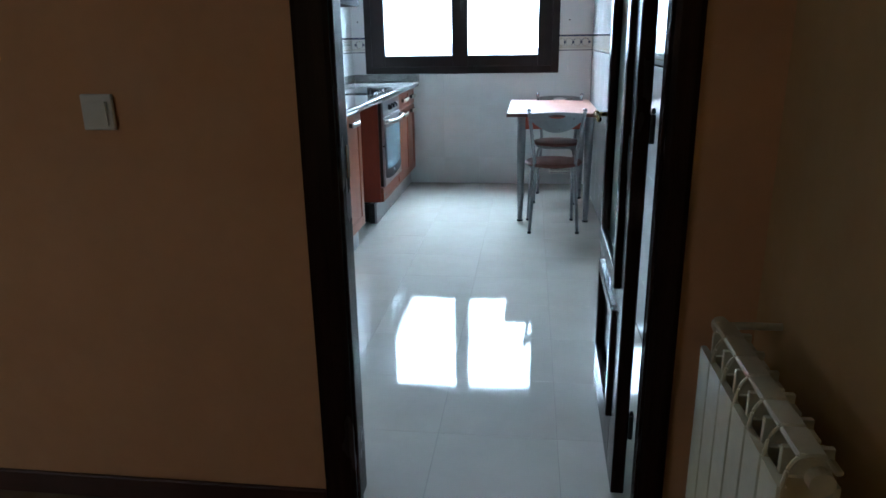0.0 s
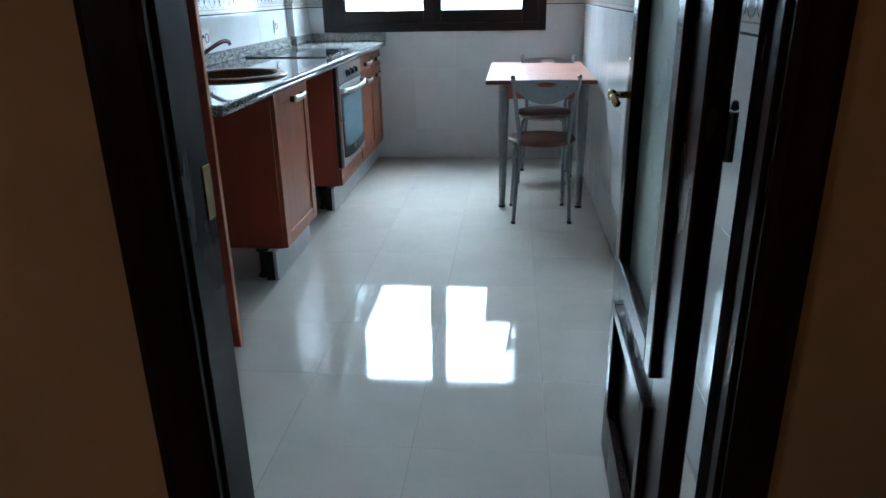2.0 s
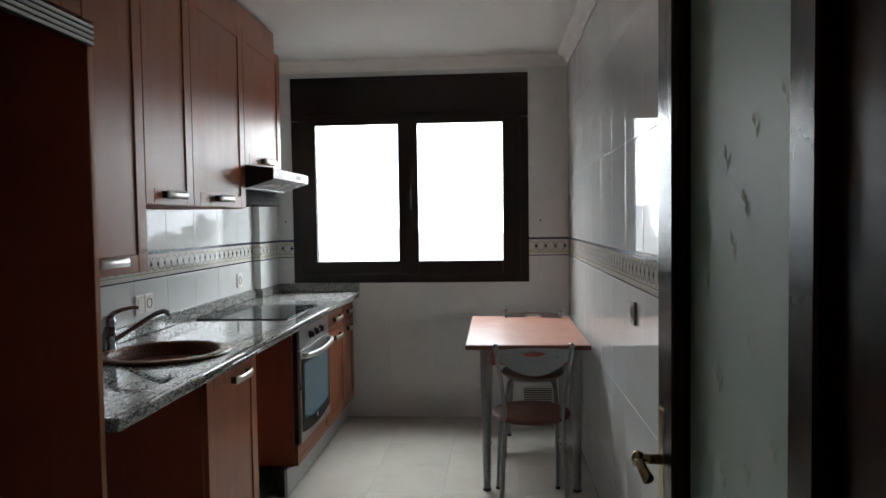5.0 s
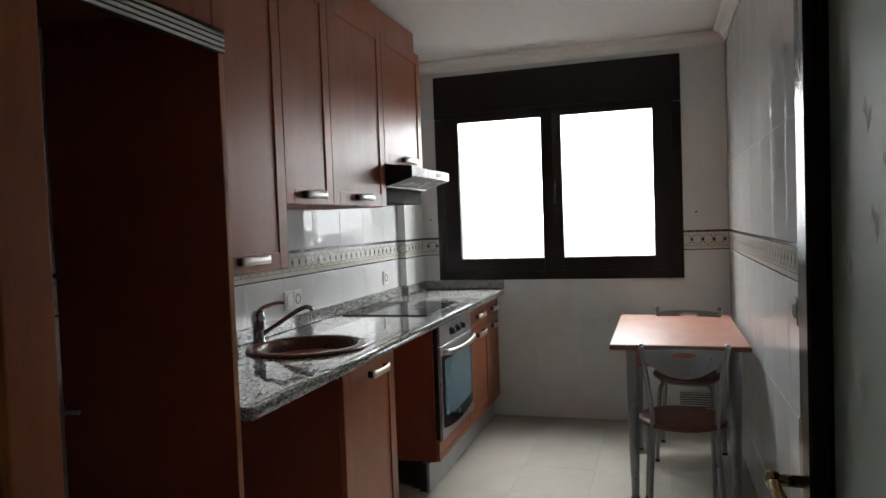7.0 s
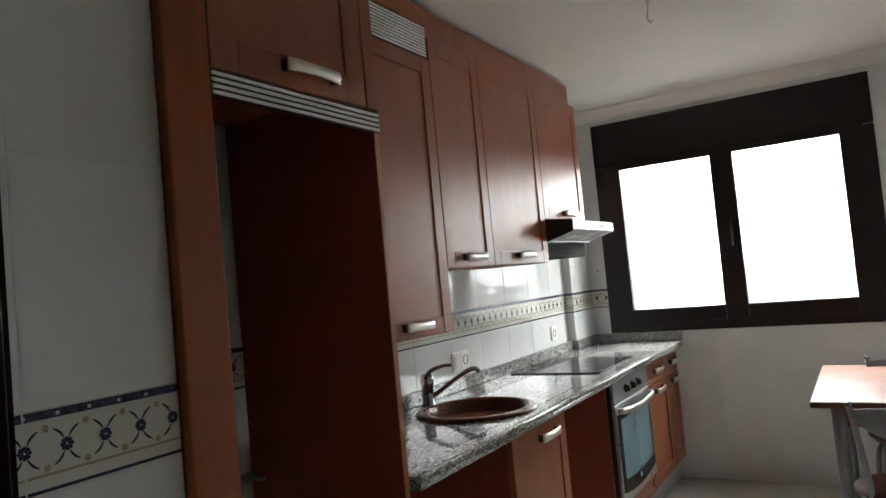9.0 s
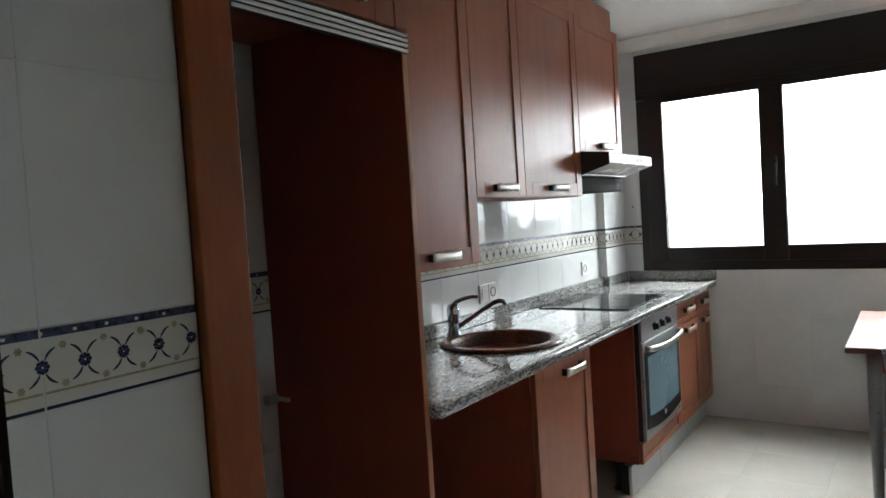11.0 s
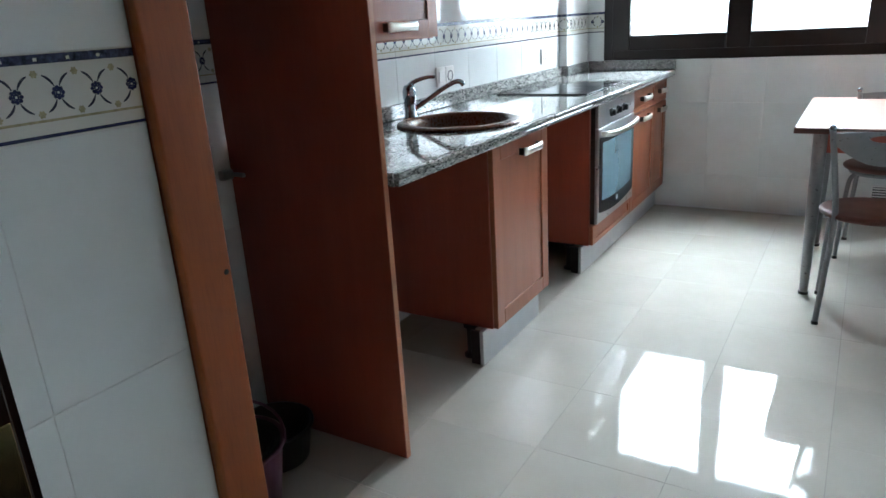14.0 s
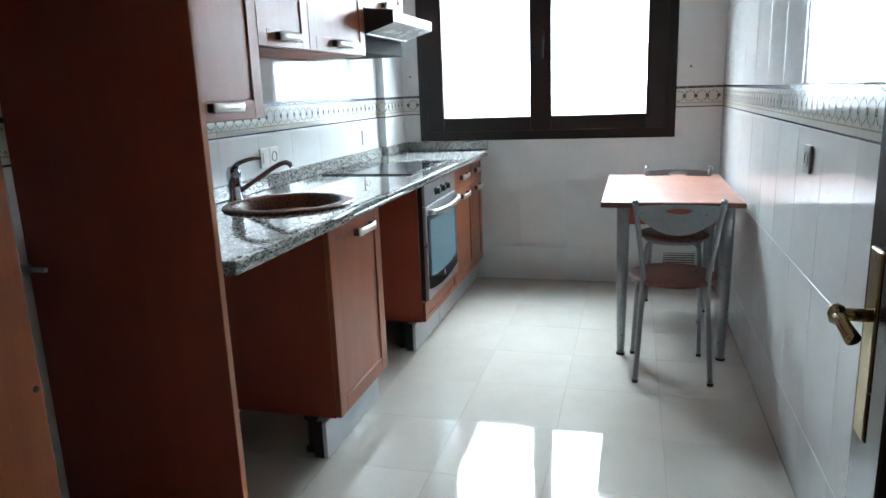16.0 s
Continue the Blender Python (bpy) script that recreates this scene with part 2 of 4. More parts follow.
def tube(pts, r, sides=10, bm=None, r_end=None, flat=1.0, up=(0, 0, 1)):
    """A round or flattened bar swept along pts, closed at both ends."""
    bm = bm or bmesh.new()
    rings, n = [], len(pts)
    for i, p in enumerate(pts):
        d = (Vector(pts[min(i + 1, n - 1)]) - Vector(pts[max(i - 1, 0)])).normalized()
        ref = Vector(up) if abs(d.dot(Vector(up))) < 0.95 else Vector((1, 0, 0))
        u = d.cross(ref).normalized()
        v = u.cross(d)
        k = r if r_end is None else r + (r_end - r) * i / (n - 1)
        rings.append([bm.verts.new(Vector(p) + k * (u * math.cos(a) + v * flat * math.sin(a))) for a in (math.tau * j / sides for j in range(sides))])
    for a, b in zip(rings, rings[1:]):
        for j in range(sides):
            bm.faces.new((a[j], a[(j + 1) % sides], b[(j + 1) % sides], b[j]))
    bm.faces.new(rings[0][::-1])
    bm.faces.new(rings[-1])
    return bm


def lathe(profile, centre, sides=32, bm=None, squash=1.0, m=None):
    """A turned body round the vertical through centre; profile: (radius, height) pairs."""
    bm = bm or bmesh.new()
    m = m or Matrix.Identity(4)
    rings = []
    for r, z in profile:
        if r < 1e-5:
            rings.append([bm.verts.new(m @ (Vector(centre) + Vector((0, 0, z))))])
        else:
            rings.append([bm.verts.new(m @ (Vector(centre) + Vector((r * math.cos(a), r * squash * math.sin(a), z)))) for a in (math.tau * j / sides for j in range(sides))])
    for a, b in zip(rings, rings[1:]):
        for j in range(sides):
            k = (j + 1) % sides
            f = [a[j % len(a)], a[k % len(a)], b[k % len(b)], b[j % len(b)]]
            f = list(dict.fromkeys(f))
            if len(f) > 2:
                bm.faces.new(f)
    return bm


def prism(outline, axis, a, b, bm=None):
    """An outline of 2D points pushed from a to b along axis 0, 1 or 2."""
    bm = bm or bmesh.new()

    def at(p, w):
        q = list(p)
        q.insert(axis, w)
        return bm.verts.new(q)
    lo, hi = [at(p, a) for p in outline], [at(p, b) for p in outline]
    n = len(outline)
    for i in range(n):
        bm.faces.new((lo[i], lo[(i + 1) % n], hi[(i + 1) % n], hi[i]))
    bm.faces.new(lo[::-1])
    bm.faces.new(hi)
    return bm


def ring_frame(x0, x1, z0, z1, w, y0, y1, bm=None, bevel=0.004):
    """A rectangular frame in the xz plane, of bar width w."""
    bm = bm or bmesh.new()
    for a in ((x0, x0 + w, z0, z1), (x1 - w, x1, z0, z1), (x0 + w, x1 - w, z0, z0 + w), (x0 + w, x1 - w, z1 - w, z1)):
        box(a[0], a[1], y0, y1, a[2], a[3], bevel, bm)
    return bm

# ---- plan ----
RX, WY, CZ = 2.055, 4.357, 2.458        # right wall, window wall, ceiling
YC, YK = -0.07, 0.058                  # the door wall's hall face and kitchen face
JL, JR, DH = 1.119, 1.86, 2.06         # door opening
HX, HL, HB = 2.09, -1.3, -4.0          # hall walls
BAND0, BAND1 = 1.110, 1.240
ROWS = [0.0, 0.225, 0.675, BAND0, BAND1, 1.64, 2.06, 2.41]

# ---- large structure ----
floor = structure("floor", box(-0.12, RX + 0.1, -0.03, WY + 0.1, -0.12, -0.0012), FLOOR_GROUT, "kitchen floor slab with thin grey tile joints", "floor")
floor_hall = structure("floor_hall", box(HL - 0.1, HX + 0.1, HB - 0.1, -0.031, -0.12, -0.006), BASEBOARD, "hall floor laid with oak parquet blocks", "floor")
ceiling = structure("ceiling", box(-0.12, RX + 0.1, YK - 0.001, WY + 0.1, CZ, CZ + 0.12), PLASTER, "plain white painted kitchen ceiling", "ceiling")
ceiling_hall = structure("ceiling_hall", box(HL - 0.1, HX + 0.1, HB - 0.1, YK - 0.002, CZ, CZ + 0.12), PLASTER, "white painted ceiling of the hall", "ceiling")

wall_left = structure("wall_left", box(-0.12, -0.0015, YK, WY, 0, CZ), GROUT, "white tiled kitchen wall behind the worktop", "wall")
wall_right = structure("wall_right", box(RX + 0.0015, RX + 0.12, YK, WY, 0, CZ), GROUT, "glossy white tiled kitchen wall with patterned border", "wall")
bm = bmesh.new()
WX0, WX1, WZ0, WZ1 = 0.18, 1.775, 0.952, 2.33
for a in ((-0.12, WX0, 0, CZ), (WX1, RX + 0.12, 0, CZ), (WX0, WX1, 0, WZ0), (WX0, WX1, WZ1, CZ)):
    box(a[0], a[1], WY + 0.0015, WY + 0.24, a[2], a[3], 0, bm)
wall_window = structure("wall_window", bm, GROUT, "white tiled wall round the wide kitchen window", "wall")
bm = bmesh.new()
for a in ((HL, JL - 0.03, 0, CZ), (JR + 0.03, HX, 0, CZ), (JL - 0.03, JR + 0.03, DH + 0.03, CZ)):
    box(a[0], a[1], YC, YK - 0.008, a[2], a[3], 0, bm)
wall_door = structure("wall_door", bm, PEACH, "peach painted hall wall round the kitchen doorway", "wall")
structure("wall_hall_right", box(HX, HX + 0.1, HB, YC, 0, CZ), CREAM, "cream painted hall wall behind the radiator", "wall")
structure("wall_hall_back", box(HL, HX, HB - 0.1, HB, 0, CZ), CREAM, "cream painted end wall of the hall", "wall")
# unseen wall; its opening is added only to let the hall fill in
bm = bmesh.new()
for a in ((HB, -2.75, 0, CZ), (-1.85, YC, 0, CZ), (-2.75, -1.85, 0, 0.95), (-2.75, -1.85, 2.05, CZ)):
    box(HL - 0.1, HL, a[0], a[1], a[2], a[3], 0, bm)
structure("wall_hall_left", bm, CREAM, "unseen cream hall wall with an opening added for the fill lamp", "wall")
pier = structure("wall_pier", box(0.0, 0.5635, YK, 0.612, 0, CZ), GROUT, "white tiled pier beside the kitchen door", "wall")
column = structure("wall_column", box(-0.009, 0.0485, 3.9875, WY, 0, CZ), GROUT, "narrow tiled pipe casing in the window corner", "wall")

# cornice mouldings round the ceiling
cove = [(0, 0), (0, -0.075), (0.012, -0.078), (0.016, -0.06), (0.035, -0.03), (0.06, -0.014), (0.066, -0.012), (0.07, 0)]
cove = [(a, CZ - 0.001 + b) for a, b in cove]
structure("cornice_window", prism([(WY - 0.001 - a, b) for a, b in cove], 0, 0.0, RX), PLASTER, "white plaster cornice above the window", "cornice")
structure("cornice_right", prism([(RX - 0.001 - a, b) for a, b in cove], 1, YK, WY - 0.07), PLASTER, "white plaster cornice along the tiled wall", "cornice")

# backdrop of bright cloud outside the window
bd = Nodes("bright_cloud")
em = bd.n("ShaderNodeEmission")
bd.link(bd.ramp(bd.noise(bd.mapping((0.02, 0.02, 0.05), False), 1.0, 4), [(0.3, (0.95, 0.97, 1.0)), (0.7, (1, 1, 1))]), em.inputs["Color"])
em.inputs["Strength"].default_value = CLOUD
bd.link(em.outputs[0], bd.t.nodes["Material Output"].inputs["Surface"])
structure("backdrop", box(-160, 160, 75, 75.1, -30, 190), bd.m, "bright overcast sky outside the kitchen window", "sky")
# distant town: daylight and haze on the blocks are put in as emission
tw = Nodes("town_daylight_glow")
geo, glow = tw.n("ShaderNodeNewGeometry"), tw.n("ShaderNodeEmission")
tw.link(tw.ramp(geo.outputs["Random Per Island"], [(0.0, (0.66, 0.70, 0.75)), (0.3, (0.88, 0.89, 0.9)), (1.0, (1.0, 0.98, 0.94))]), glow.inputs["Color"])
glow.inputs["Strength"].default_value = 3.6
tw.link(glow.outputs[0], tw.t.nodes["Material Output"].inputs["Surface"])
town_rnd = random.Random(3)
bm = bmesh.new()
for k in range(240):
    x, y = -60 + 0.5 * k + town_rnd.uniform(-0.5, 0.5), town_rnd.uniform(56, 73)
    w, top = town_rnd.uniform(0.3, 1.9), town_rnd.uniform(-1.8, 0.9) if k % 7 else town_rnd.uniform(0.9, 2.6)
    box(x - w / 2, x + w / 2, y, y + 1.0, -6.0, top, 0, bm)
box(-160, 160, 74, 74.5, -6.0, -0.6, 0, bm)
structure("backdrop_town", bm, tw.m, "far town blocks under the overcast sky, glowing in place of daylight and haze", "distance")
structure("ground", box(-400, 400, -400, 400, -6.2, -6.0), plain("street_asphalt", (0.06, 0.06, 0.06), 0.9), "grey street ground far below the window", "ground")

# skirting in the hall
bm = box(HL, JL - 0.081, YC - 0.014, YC, 0, 0.07, 0.003)
box(JR + 0.056, HX, YC - 0.014, YC, 0, 0.07, 0.003, bm)
structure("baseboard", bm, BASEBOARD, "dark wooden baseboard along the hall wall", "baseboard")
structure("baseboard_hall_right", box(HX - 0.014, HX, HB, YC - 0.015, 0, 0.07, 0.003), BASEBOARD, "dark wooden baseboard under the radiator", "baseboard")

# ---- window ----
window = tagged(thing("window_1", "dark bronze two-leaf window with shutter box, overcast daylight outside", "window", (0.975, WY, 0.94)), kind="structure")
bm = box(0.163, 0.225, WY - 0.014, WY + 0.07, 0.937, 2.052, 0.004)
box(1.727, 1.789, WY - 0.014, WY + 0.07, 0.937, 2.052, 0.004, bm)
box(0.2245, 1.7275, WY - 0.0135, WY + 0.069, 0.937, 0.999, 0.004, bm)
box(0.2245, 1.7275, WY - 0.0135, WY + 0.069, 2.03, 2.052, 0.004, bm)
part("window_frame", bm, FRAME_BROWN, window)
bm = box(0.163, 1.789, WY - 0.018, WY + 0.1, 2.056, 2.347, 0.004)
box(0.19, 1.762, WY - 0.024, WY - 0.017, 2.085, 2.325, 0.002, bm)
part("shutter_box", bm, FRAME_BROWN, window, "dark roller shutter box lid")
part("shutter_rail", box(0.21, 1.74, WY - 0.03, WY - 0.012, 2.045, 2.057, 0.002), FRAME_BROWN, window)
for x0, x1, g0, g1 in ((0.222, 0.978, 0.333, 0.908), (0.98, 1.732, 1.037, 1.617)):
    bm = bmesh.new()
    for a in ((x0, g0, 0.995, 2.047), (g1, x1, 0.995, 2.047), (g0, g1, 0.995, 1.083), (g0, g1, 2.022, 2.047)):
        box(a[0], a[1], WY - 0.028, WY + 0.03, a[2], a[3], 0.005, bm, 2)
    sash = part("sash", bm, FRAME_BROWN, window)
    part("glazing_bead", ring_frame(g0 - 0.012, g1 + 0.012, 1.071, 2.034, 0.014, WY - 0.034, WY - 0.026, None, 0.002), FRAME_BROWN, sash)
    glass = part("pane", box(g0 - 0.005, g1 + 0.005, WY + 0.012, WY + 0.018, 1.078, 2.038), PANE, sash)
    glass.visible_shadow = False
part("mullion_cover", box(0.955, 1.005, WY - 0.0275, WY + 0.045, 0.998, 2.044, 0.003), FRAME_BROWN, window)
bm = box(0.984, 0.998, WY - 0.040, WY - 0.028, 1.50, 1.61, 0.003)
tube(smooth_path([(0.991, WY - 0.04, 1.555), (0.991, WY - 0.065, 1.555), (0.991, WY - 0.07, 1.50), (0.991, WY - 0.066, 1.44)]), 0.007, 8, bm)
part("window_handle", bm, BLACK, window)

# ---- doorway and door ----
door_frame = tagged(thing("door_frame", "dark stained wooden door frame with wide casing", "door frame", (1.49, YC, 0)), kind="structure")
for side, x0, x1, inner in ((-1, 1.040, JL + 0.006, JL), (1, JR - 0.006, 1.915, JR)):
    w = [(x0, YC), (x0, YC - 0.010), (x0 + 0.012, YC - 0.016), (x1 - 0.012, YC - 0.018), (x1, YC - 0.012), (x1, YC)]
    part("casing", prism(w, 2, 0, DH + 0.09), WENGE, door_frame)
    k0 = x0 + 0.04 * (side > 0)
    wk = [(k0, YK - 0.008), (k0, YK + 0.006), (x1 - side * 0.0 - 0.03 * (side < 0), YK + 0.006), (x1 - 0.03 * (side < 0), YK - 0.008)]
    part("casing", prism(wk, 2, 0, DH + 0.09), WENGE, door_frame)
    a, b = (inner - 0.03, inner) if side < 0 else (inner, inner + 0.03)
    lining = part("lining", box(a, b, YC + 0.001, YK - 0.009, 0, DH + 0.03, 0.002), WENGE, door_frame)
    s0, s1 = (inner, inner + 0.012) if side < 0 else (inner - 0.012, inner)
    part("door_stop", box(s0, s1, YC + 0.004, YC + 0.034, 0, DH, 0.003), WENGE, door_frame)
    if side < 0:
        plate = part("strike_plate", box(inner, inner + 0.0025, 0.022, 0.046, 0.905, 0.985, 0.001), BRASS, lining, "brass strike plate")
part("head_casing", box(1.040, 1.915, YC - 0.018, YC, DH + 0.002, DH + 0.092, 0.004), WENGE, door_frame)
part("head_lining", box(JL, JR, YC + 0.001, YK - 0.009, DH, DH + 0.03, 0.002), WENGE, door_frame)

LEAF = pose(1.845, 0.078, 0, 0, 0, 88.9)   # local x runs from the hinge to the free edge, local -y faces the hall side when shut


def leaf_box(x0, x1, y0, y1, z0, z1, bevel=0.0, bm=None, seg=1):
    return box(x0, x1, y0, y1, z0, z1, bevel, bm, seg)


door = tagged(thing("door_1", "dark stained wooden door standing open with frosted glass panel", "door"), kind="structure")
LW, LH, T = 0.697, 2.03, 0.036
for nm, a in (("stile", (-0.007, 0.125, 0.008, LH)), ("stile", (0.56, LW, 0.008, LH)), ("rail", (0.125, 0.56, 0.008, 0.19)), ("rail", (0.125, 0.56, 0.50, 0.60)), ("rail", (0.125, 0.56, 1.90, LH))):
    part(nm, leaf_box(a[0], a[1], 0, T, a[2], a[3], 0.003), WENGE, door)
panel = part("raised_panel", leaf_box(0.127, 0.558, 0.010, T - 0.010, 0.192, 0.498, 0.002), WENGE, door)
for y0, y1, yc in ((-0.014, 0.006, -1), (T - 0.006, T + 0.014, 1)):
    for z0, z1, par in ((0.18, 0.51, panel), (0.585, 1.915, door)):
        bm = bmesh.new()
        for w, d in ((0.034 if par is panel else 0.050, 0.0), (0.018, 0.007)):
            p, q = (y0 + d, y1) if yc < 0 else (y0, y1 - d)
            ring_frame(0.112 + (0.034 - w), 0.577 - (0.034 - w), z0 + (0.034 - w) * 0.5, z1 - (0.034 - w) * 0.5, w, p, q, bm, 0.003)
        part("moulding", bm, WENGE, par)
glass = part("glass_panel", leaf_box(0.128, 0.557, 0.015, 0.021, 0.602, 1.898), FROST, door, "frosted greenish glass panel")
bm = bmesh.new()
rnd = random.Random(7)
for i in range(30):
    cx, cz, s, a = 0.165 + 0.355 * rnd.random(), 0.68 + 1.18 * (i + rnd.random()) / 30, rnd.uniform(0.010, 0.015), rnd.uniform(-0.25, 0.25)
    for k in (-1, 1):
        c = Vector((cx + k * 0.006, 0.0211, cz + k * 0.006))
        d, n = Vector((math.sin(a + k * 0.4), 0, math.cos(a + k * 0.4))), Vector((math.cos(a + k * 0.4), 0, -math.sin(a + k * 0.4)))
        tip0, tip1 = bm.verts.new(c - d * s), bm.verts.new(c + d * s)
        l, r, t = bm.verts.new(c - n * s * 0.28), bm.verts.new(c + n * s * 0.28), bm.verts.new(c + Vector((0, 0.0026, 0)))
        for f in ((tip0, l, t), (l, tip1, t), (tip1, r, t), (r, tip0, t)):
            bm.faces.new(f)
part("etched_motif", bm, ETCHED, glass, kind="stuff")
for z in (0.22, 1.02, 1.78):
    bm = tube([(-0.006, -0.006, z - 0.034), (-0.006, -0.006, z + 0.034)], 0.0065, 10)
    box(-0.004, 0.03, -0.003, 0.001, z - 0.032, z + 0.032, 0.001, bm)
    lathe([(0, 0), (0.006, 0.004), (0.004, 0.014), (0, 0.016)], (-0.006, -0.006, z + 0.034), 10, bm)
    part("hinge", bm, BLACK, door)
for ys in (-1, 1):
    y = -0.003 if ys < 0 else T + 0.003
    bm = box(0.630, 0.670, y - 0.003, y + 0.003, 0.83, 1.065, 0.0025, None, 2)
    plate = part("handle_plate", bm, BRASS, door, "brass handle plate")
    o = ys * 0.038
    bm = tube([(0.648, y, 0.985), (0.648, y + ys * 0.039, 0.985)], 0.008, 12)
    tube(smooth_path([(0.648, y + o, 0.985), (0.630, y + o * 1.0, 0.984), (0.612, y + o * 0.95, 0.979), (0.596, y + o * 0.85, 0.972)]), 0.0065, 10, bm, 0.009)
    lathe([(0, -0.014), (0.008, -0.010), (0.0105, 0), (0.008, 0.010), (0, 0.014)], (0.648, y + o, 0.985), 12, bm)
    part("lever", bm, BRASS, plate, smooth=True)
part("lock_plate", box(LW - 0.001, LW + 0.0015, 0.008, 0.028, 0.86, 1.05, 0.0005), BRASS, door)
door.matrix_basis = LEAF

# ---- kitchen units ----
def shaker(parent, nm, x, y0, y1, z0, z1, stile=0.06, t=0.02):
    """A framed door front facing +x: recessed panel with stiles and rails on it."""
    g = 0.0015
    y0, y1, z0, z1 = y0 + g, y1 - g, z0 + g, z1 - g
    f = part(nm, box(x - t + 0.002, x - 0.006, y0 + stile - 0.004, y1 - stile + 0.004, z0 + stile - 0.004, z1 - stile + 0.004), CHERRY, parent)
    for n, a in (("stile", (y0, y0 + stile, z0, z1)), ("stile", (y1 - stile, y1, z0, z1)), ("rail", (y0 + stile, y1 - stile, z0, z0 + stile)), ("rail", (y0 + stile, y1 - stile, z1 - stile, z1))):
        part(n, box(x - t, x, a[0], a[1], a[2], a[3], 0.0018), CHERRY, f)
    return f


def bow_handle(x, yc, z, length=0.165):
    """A broad satin bow handle on a front facing +x."""
    bm = bmesh.new()
    rows = []
    n = 12
    for i in range(n + 1):
        u = 2 * i / n - 1
        y = yc + u * length / 2
        xo = x + 0.021 + 0.007 * (1 - u ** 4)
        h = 0.013 + 0.003 * abs(u)
        rows.append([bm.verts.new((xo + dx, y, z + dz)) for dx, dz in ((0, -h), (0.005, -h * 0.9), (0.0075, 0), (0.005, h * 0.9), (0, h))])
    for a, b in zip(rows, rows[1:]):
        for j in range(5):
            bm.faces.new((a[j], a[(j + 1) % 5], b[(j + 1) % 5], b[j]))
    bm.faces.new(rows[0])
    bm.faces.new(rows[-1][::-1])
    return bm


def fit_handle(front, x, yc, z, length=0.165):
    """The bow handle with its two end posts, shaded by their dark colour, on a front."""
    h = part("handle", bow_handle(x, yc, z, length), NICKEL, front, "satin nickel bow handle", smooth=True)
    for k in (-1, 1):
        y = yc + k * (length / 2 - 0.007)
        part("post", box(x - 0.001, x + 0.0215, y - 0.006, y + 0.006, z - 0.013, z + 0.013, 0.002), POST_SHADE, front)
    return h


def unit(name, label, x, y0, y1, z0, z1, group, doors, back=0.002):
    """A cabinet carcass with fronts; doors: (name, y0, y1, z0, z1, handle y, handle z)."""
    root = thing(name, label, "cabinet", (x / 2, (y0 + y1) / 2, z0), group)
    xi, t = x - 0.0215, 0.018
    for n, a in (("side_panel", (back, xi, y0, y0 + t, z0, z1)), ("side_panel", (back, xi, y1 - t, y1, z0, z1)), ("bottom_panel", (back, xi, y0 + t, y1 - t, z0, z0 + t)), ("top_panel", (back, xi, y0 + t, y1 - t, z1 - t, z1)), ("back_panel", (back, back + 0.008, y0 + t, y1 - t, z0 + t, z1 - t))):
        part(n, box(*a, 0.0008), CARCASS, root)
    for nm, a, b, c, d, hy, hz in doors:
        f = shaker(root, nm, x, a, b, c, d, 0.06 if d - c > 0.2 else 0.028)
        if hy is not None:
            fit_handle(f, x, hy, hz, min(0.165, (b - a) * 0.5))
    return root


# fridge housing: side boards, top cupboard and vent grille, standing empty
FX = 0.59
housing = thing("fridge_housing", "cherry wood fridge housing, its niche standing empty", "fridge housing", (0.3, 1.0, 0))
bm = box(0.566, FX, 0.614, 0.722, 0, CZ - 0.03, 0.004, None, 2)
box(0.012, 0.566, 0.688, 0.706, 0, CZ - 0.03, 0.001, bm)
part("side_board", bm, CHERRY_LIGHT, housing)
sb = part("side_board", box(0.012, 0.58, 1.268, 1.288, 0, 1.924, 0.001), CARCASS, housing)
part("edge_band", box(0.5805, 0.582, 1.268, 1.288, 0, 1.795, 0.0005), CHERRY_EDGE, sb)
bm = box(0.012, 0.567, 0.708, 1.288, 1.925, CZ - 0.03, 0.001)
part("top_cupboard", bm, CARCASS, housing)
part("screw_cap", lathe([(0, 0), (0.006, 0), (0.005, 0.002), (0, 0.002)], (0, 0, 0), 12, None, 1.0, Matrix.Translation((FX, 0.708, 0.80)) @ Matrix.Rotation(radians(90), 4, "Y")), DARK_HOLE, housing)
cd = shaker(housing, "cupboard_door", FX, 0.724, 1.236, 1.853, CZ - 0.035, 0.075)
fit_handle(cd, FX, 1.014, 1.90, 0.18)
part("stile", box(0.568, FX, 1.2375, 1.288, 1.853, CZ - 0.035, 0.002), CHERRY, housing)


def grille(parent, x, y0, y1, z0, z1, n):
    g = part("vent_grille", box(x - 0.02, x - 0.006, y0, y1, z0, z1), BLACK, parent, "black and white slatted vent grille")
    h = (z1 - z0) / n
    for i in range(n):
        part("slat", box(x - 0.012, x - 0.001, y0 + 0.006, y1, z0 + h * i + h * 0.22, z0 + h * (i + 0.78), 0.0015), SLAT_ALU, g)


grille(housing, FX, 0.7225, 1.288, 1.797, 1.850, 4)
bracket = box(0.012, 0.075, 1.256, 1.2675, 0.838, 0.850, 0.002)
box(0.002, 0.024, 1.226, 1.2675, 0.830, 0.858, 0.002, bracket)
part("wall_bracket", bracket, STEEL, housing)

UX = 0.335
tall = unit("tall_wall_cabinet", "long cherry wood wall cabinet beside the fridge housing", UX, 1.29, 2.0, 1.193, 2.43, "wall cabinets", [("door", 1.49, 2.0, 1.195, 2.228, 1.75, 1.237), ("filler", 1.29, 1.49, 1.195, 2.228, None, None)])
bm = box(UX - 0.02, UX, 1.29, 1.63, 2.23, 2.43, 0.002)
box(UX - 0.02, UX, 1.63, 2.0, 2.36, 2.43, 0.002, bm)
part("top_board", bm, CHERRY, tall)
grille(tall, UX - 0.003, 1.635, 1.995, 2.236, 2.356, 10)
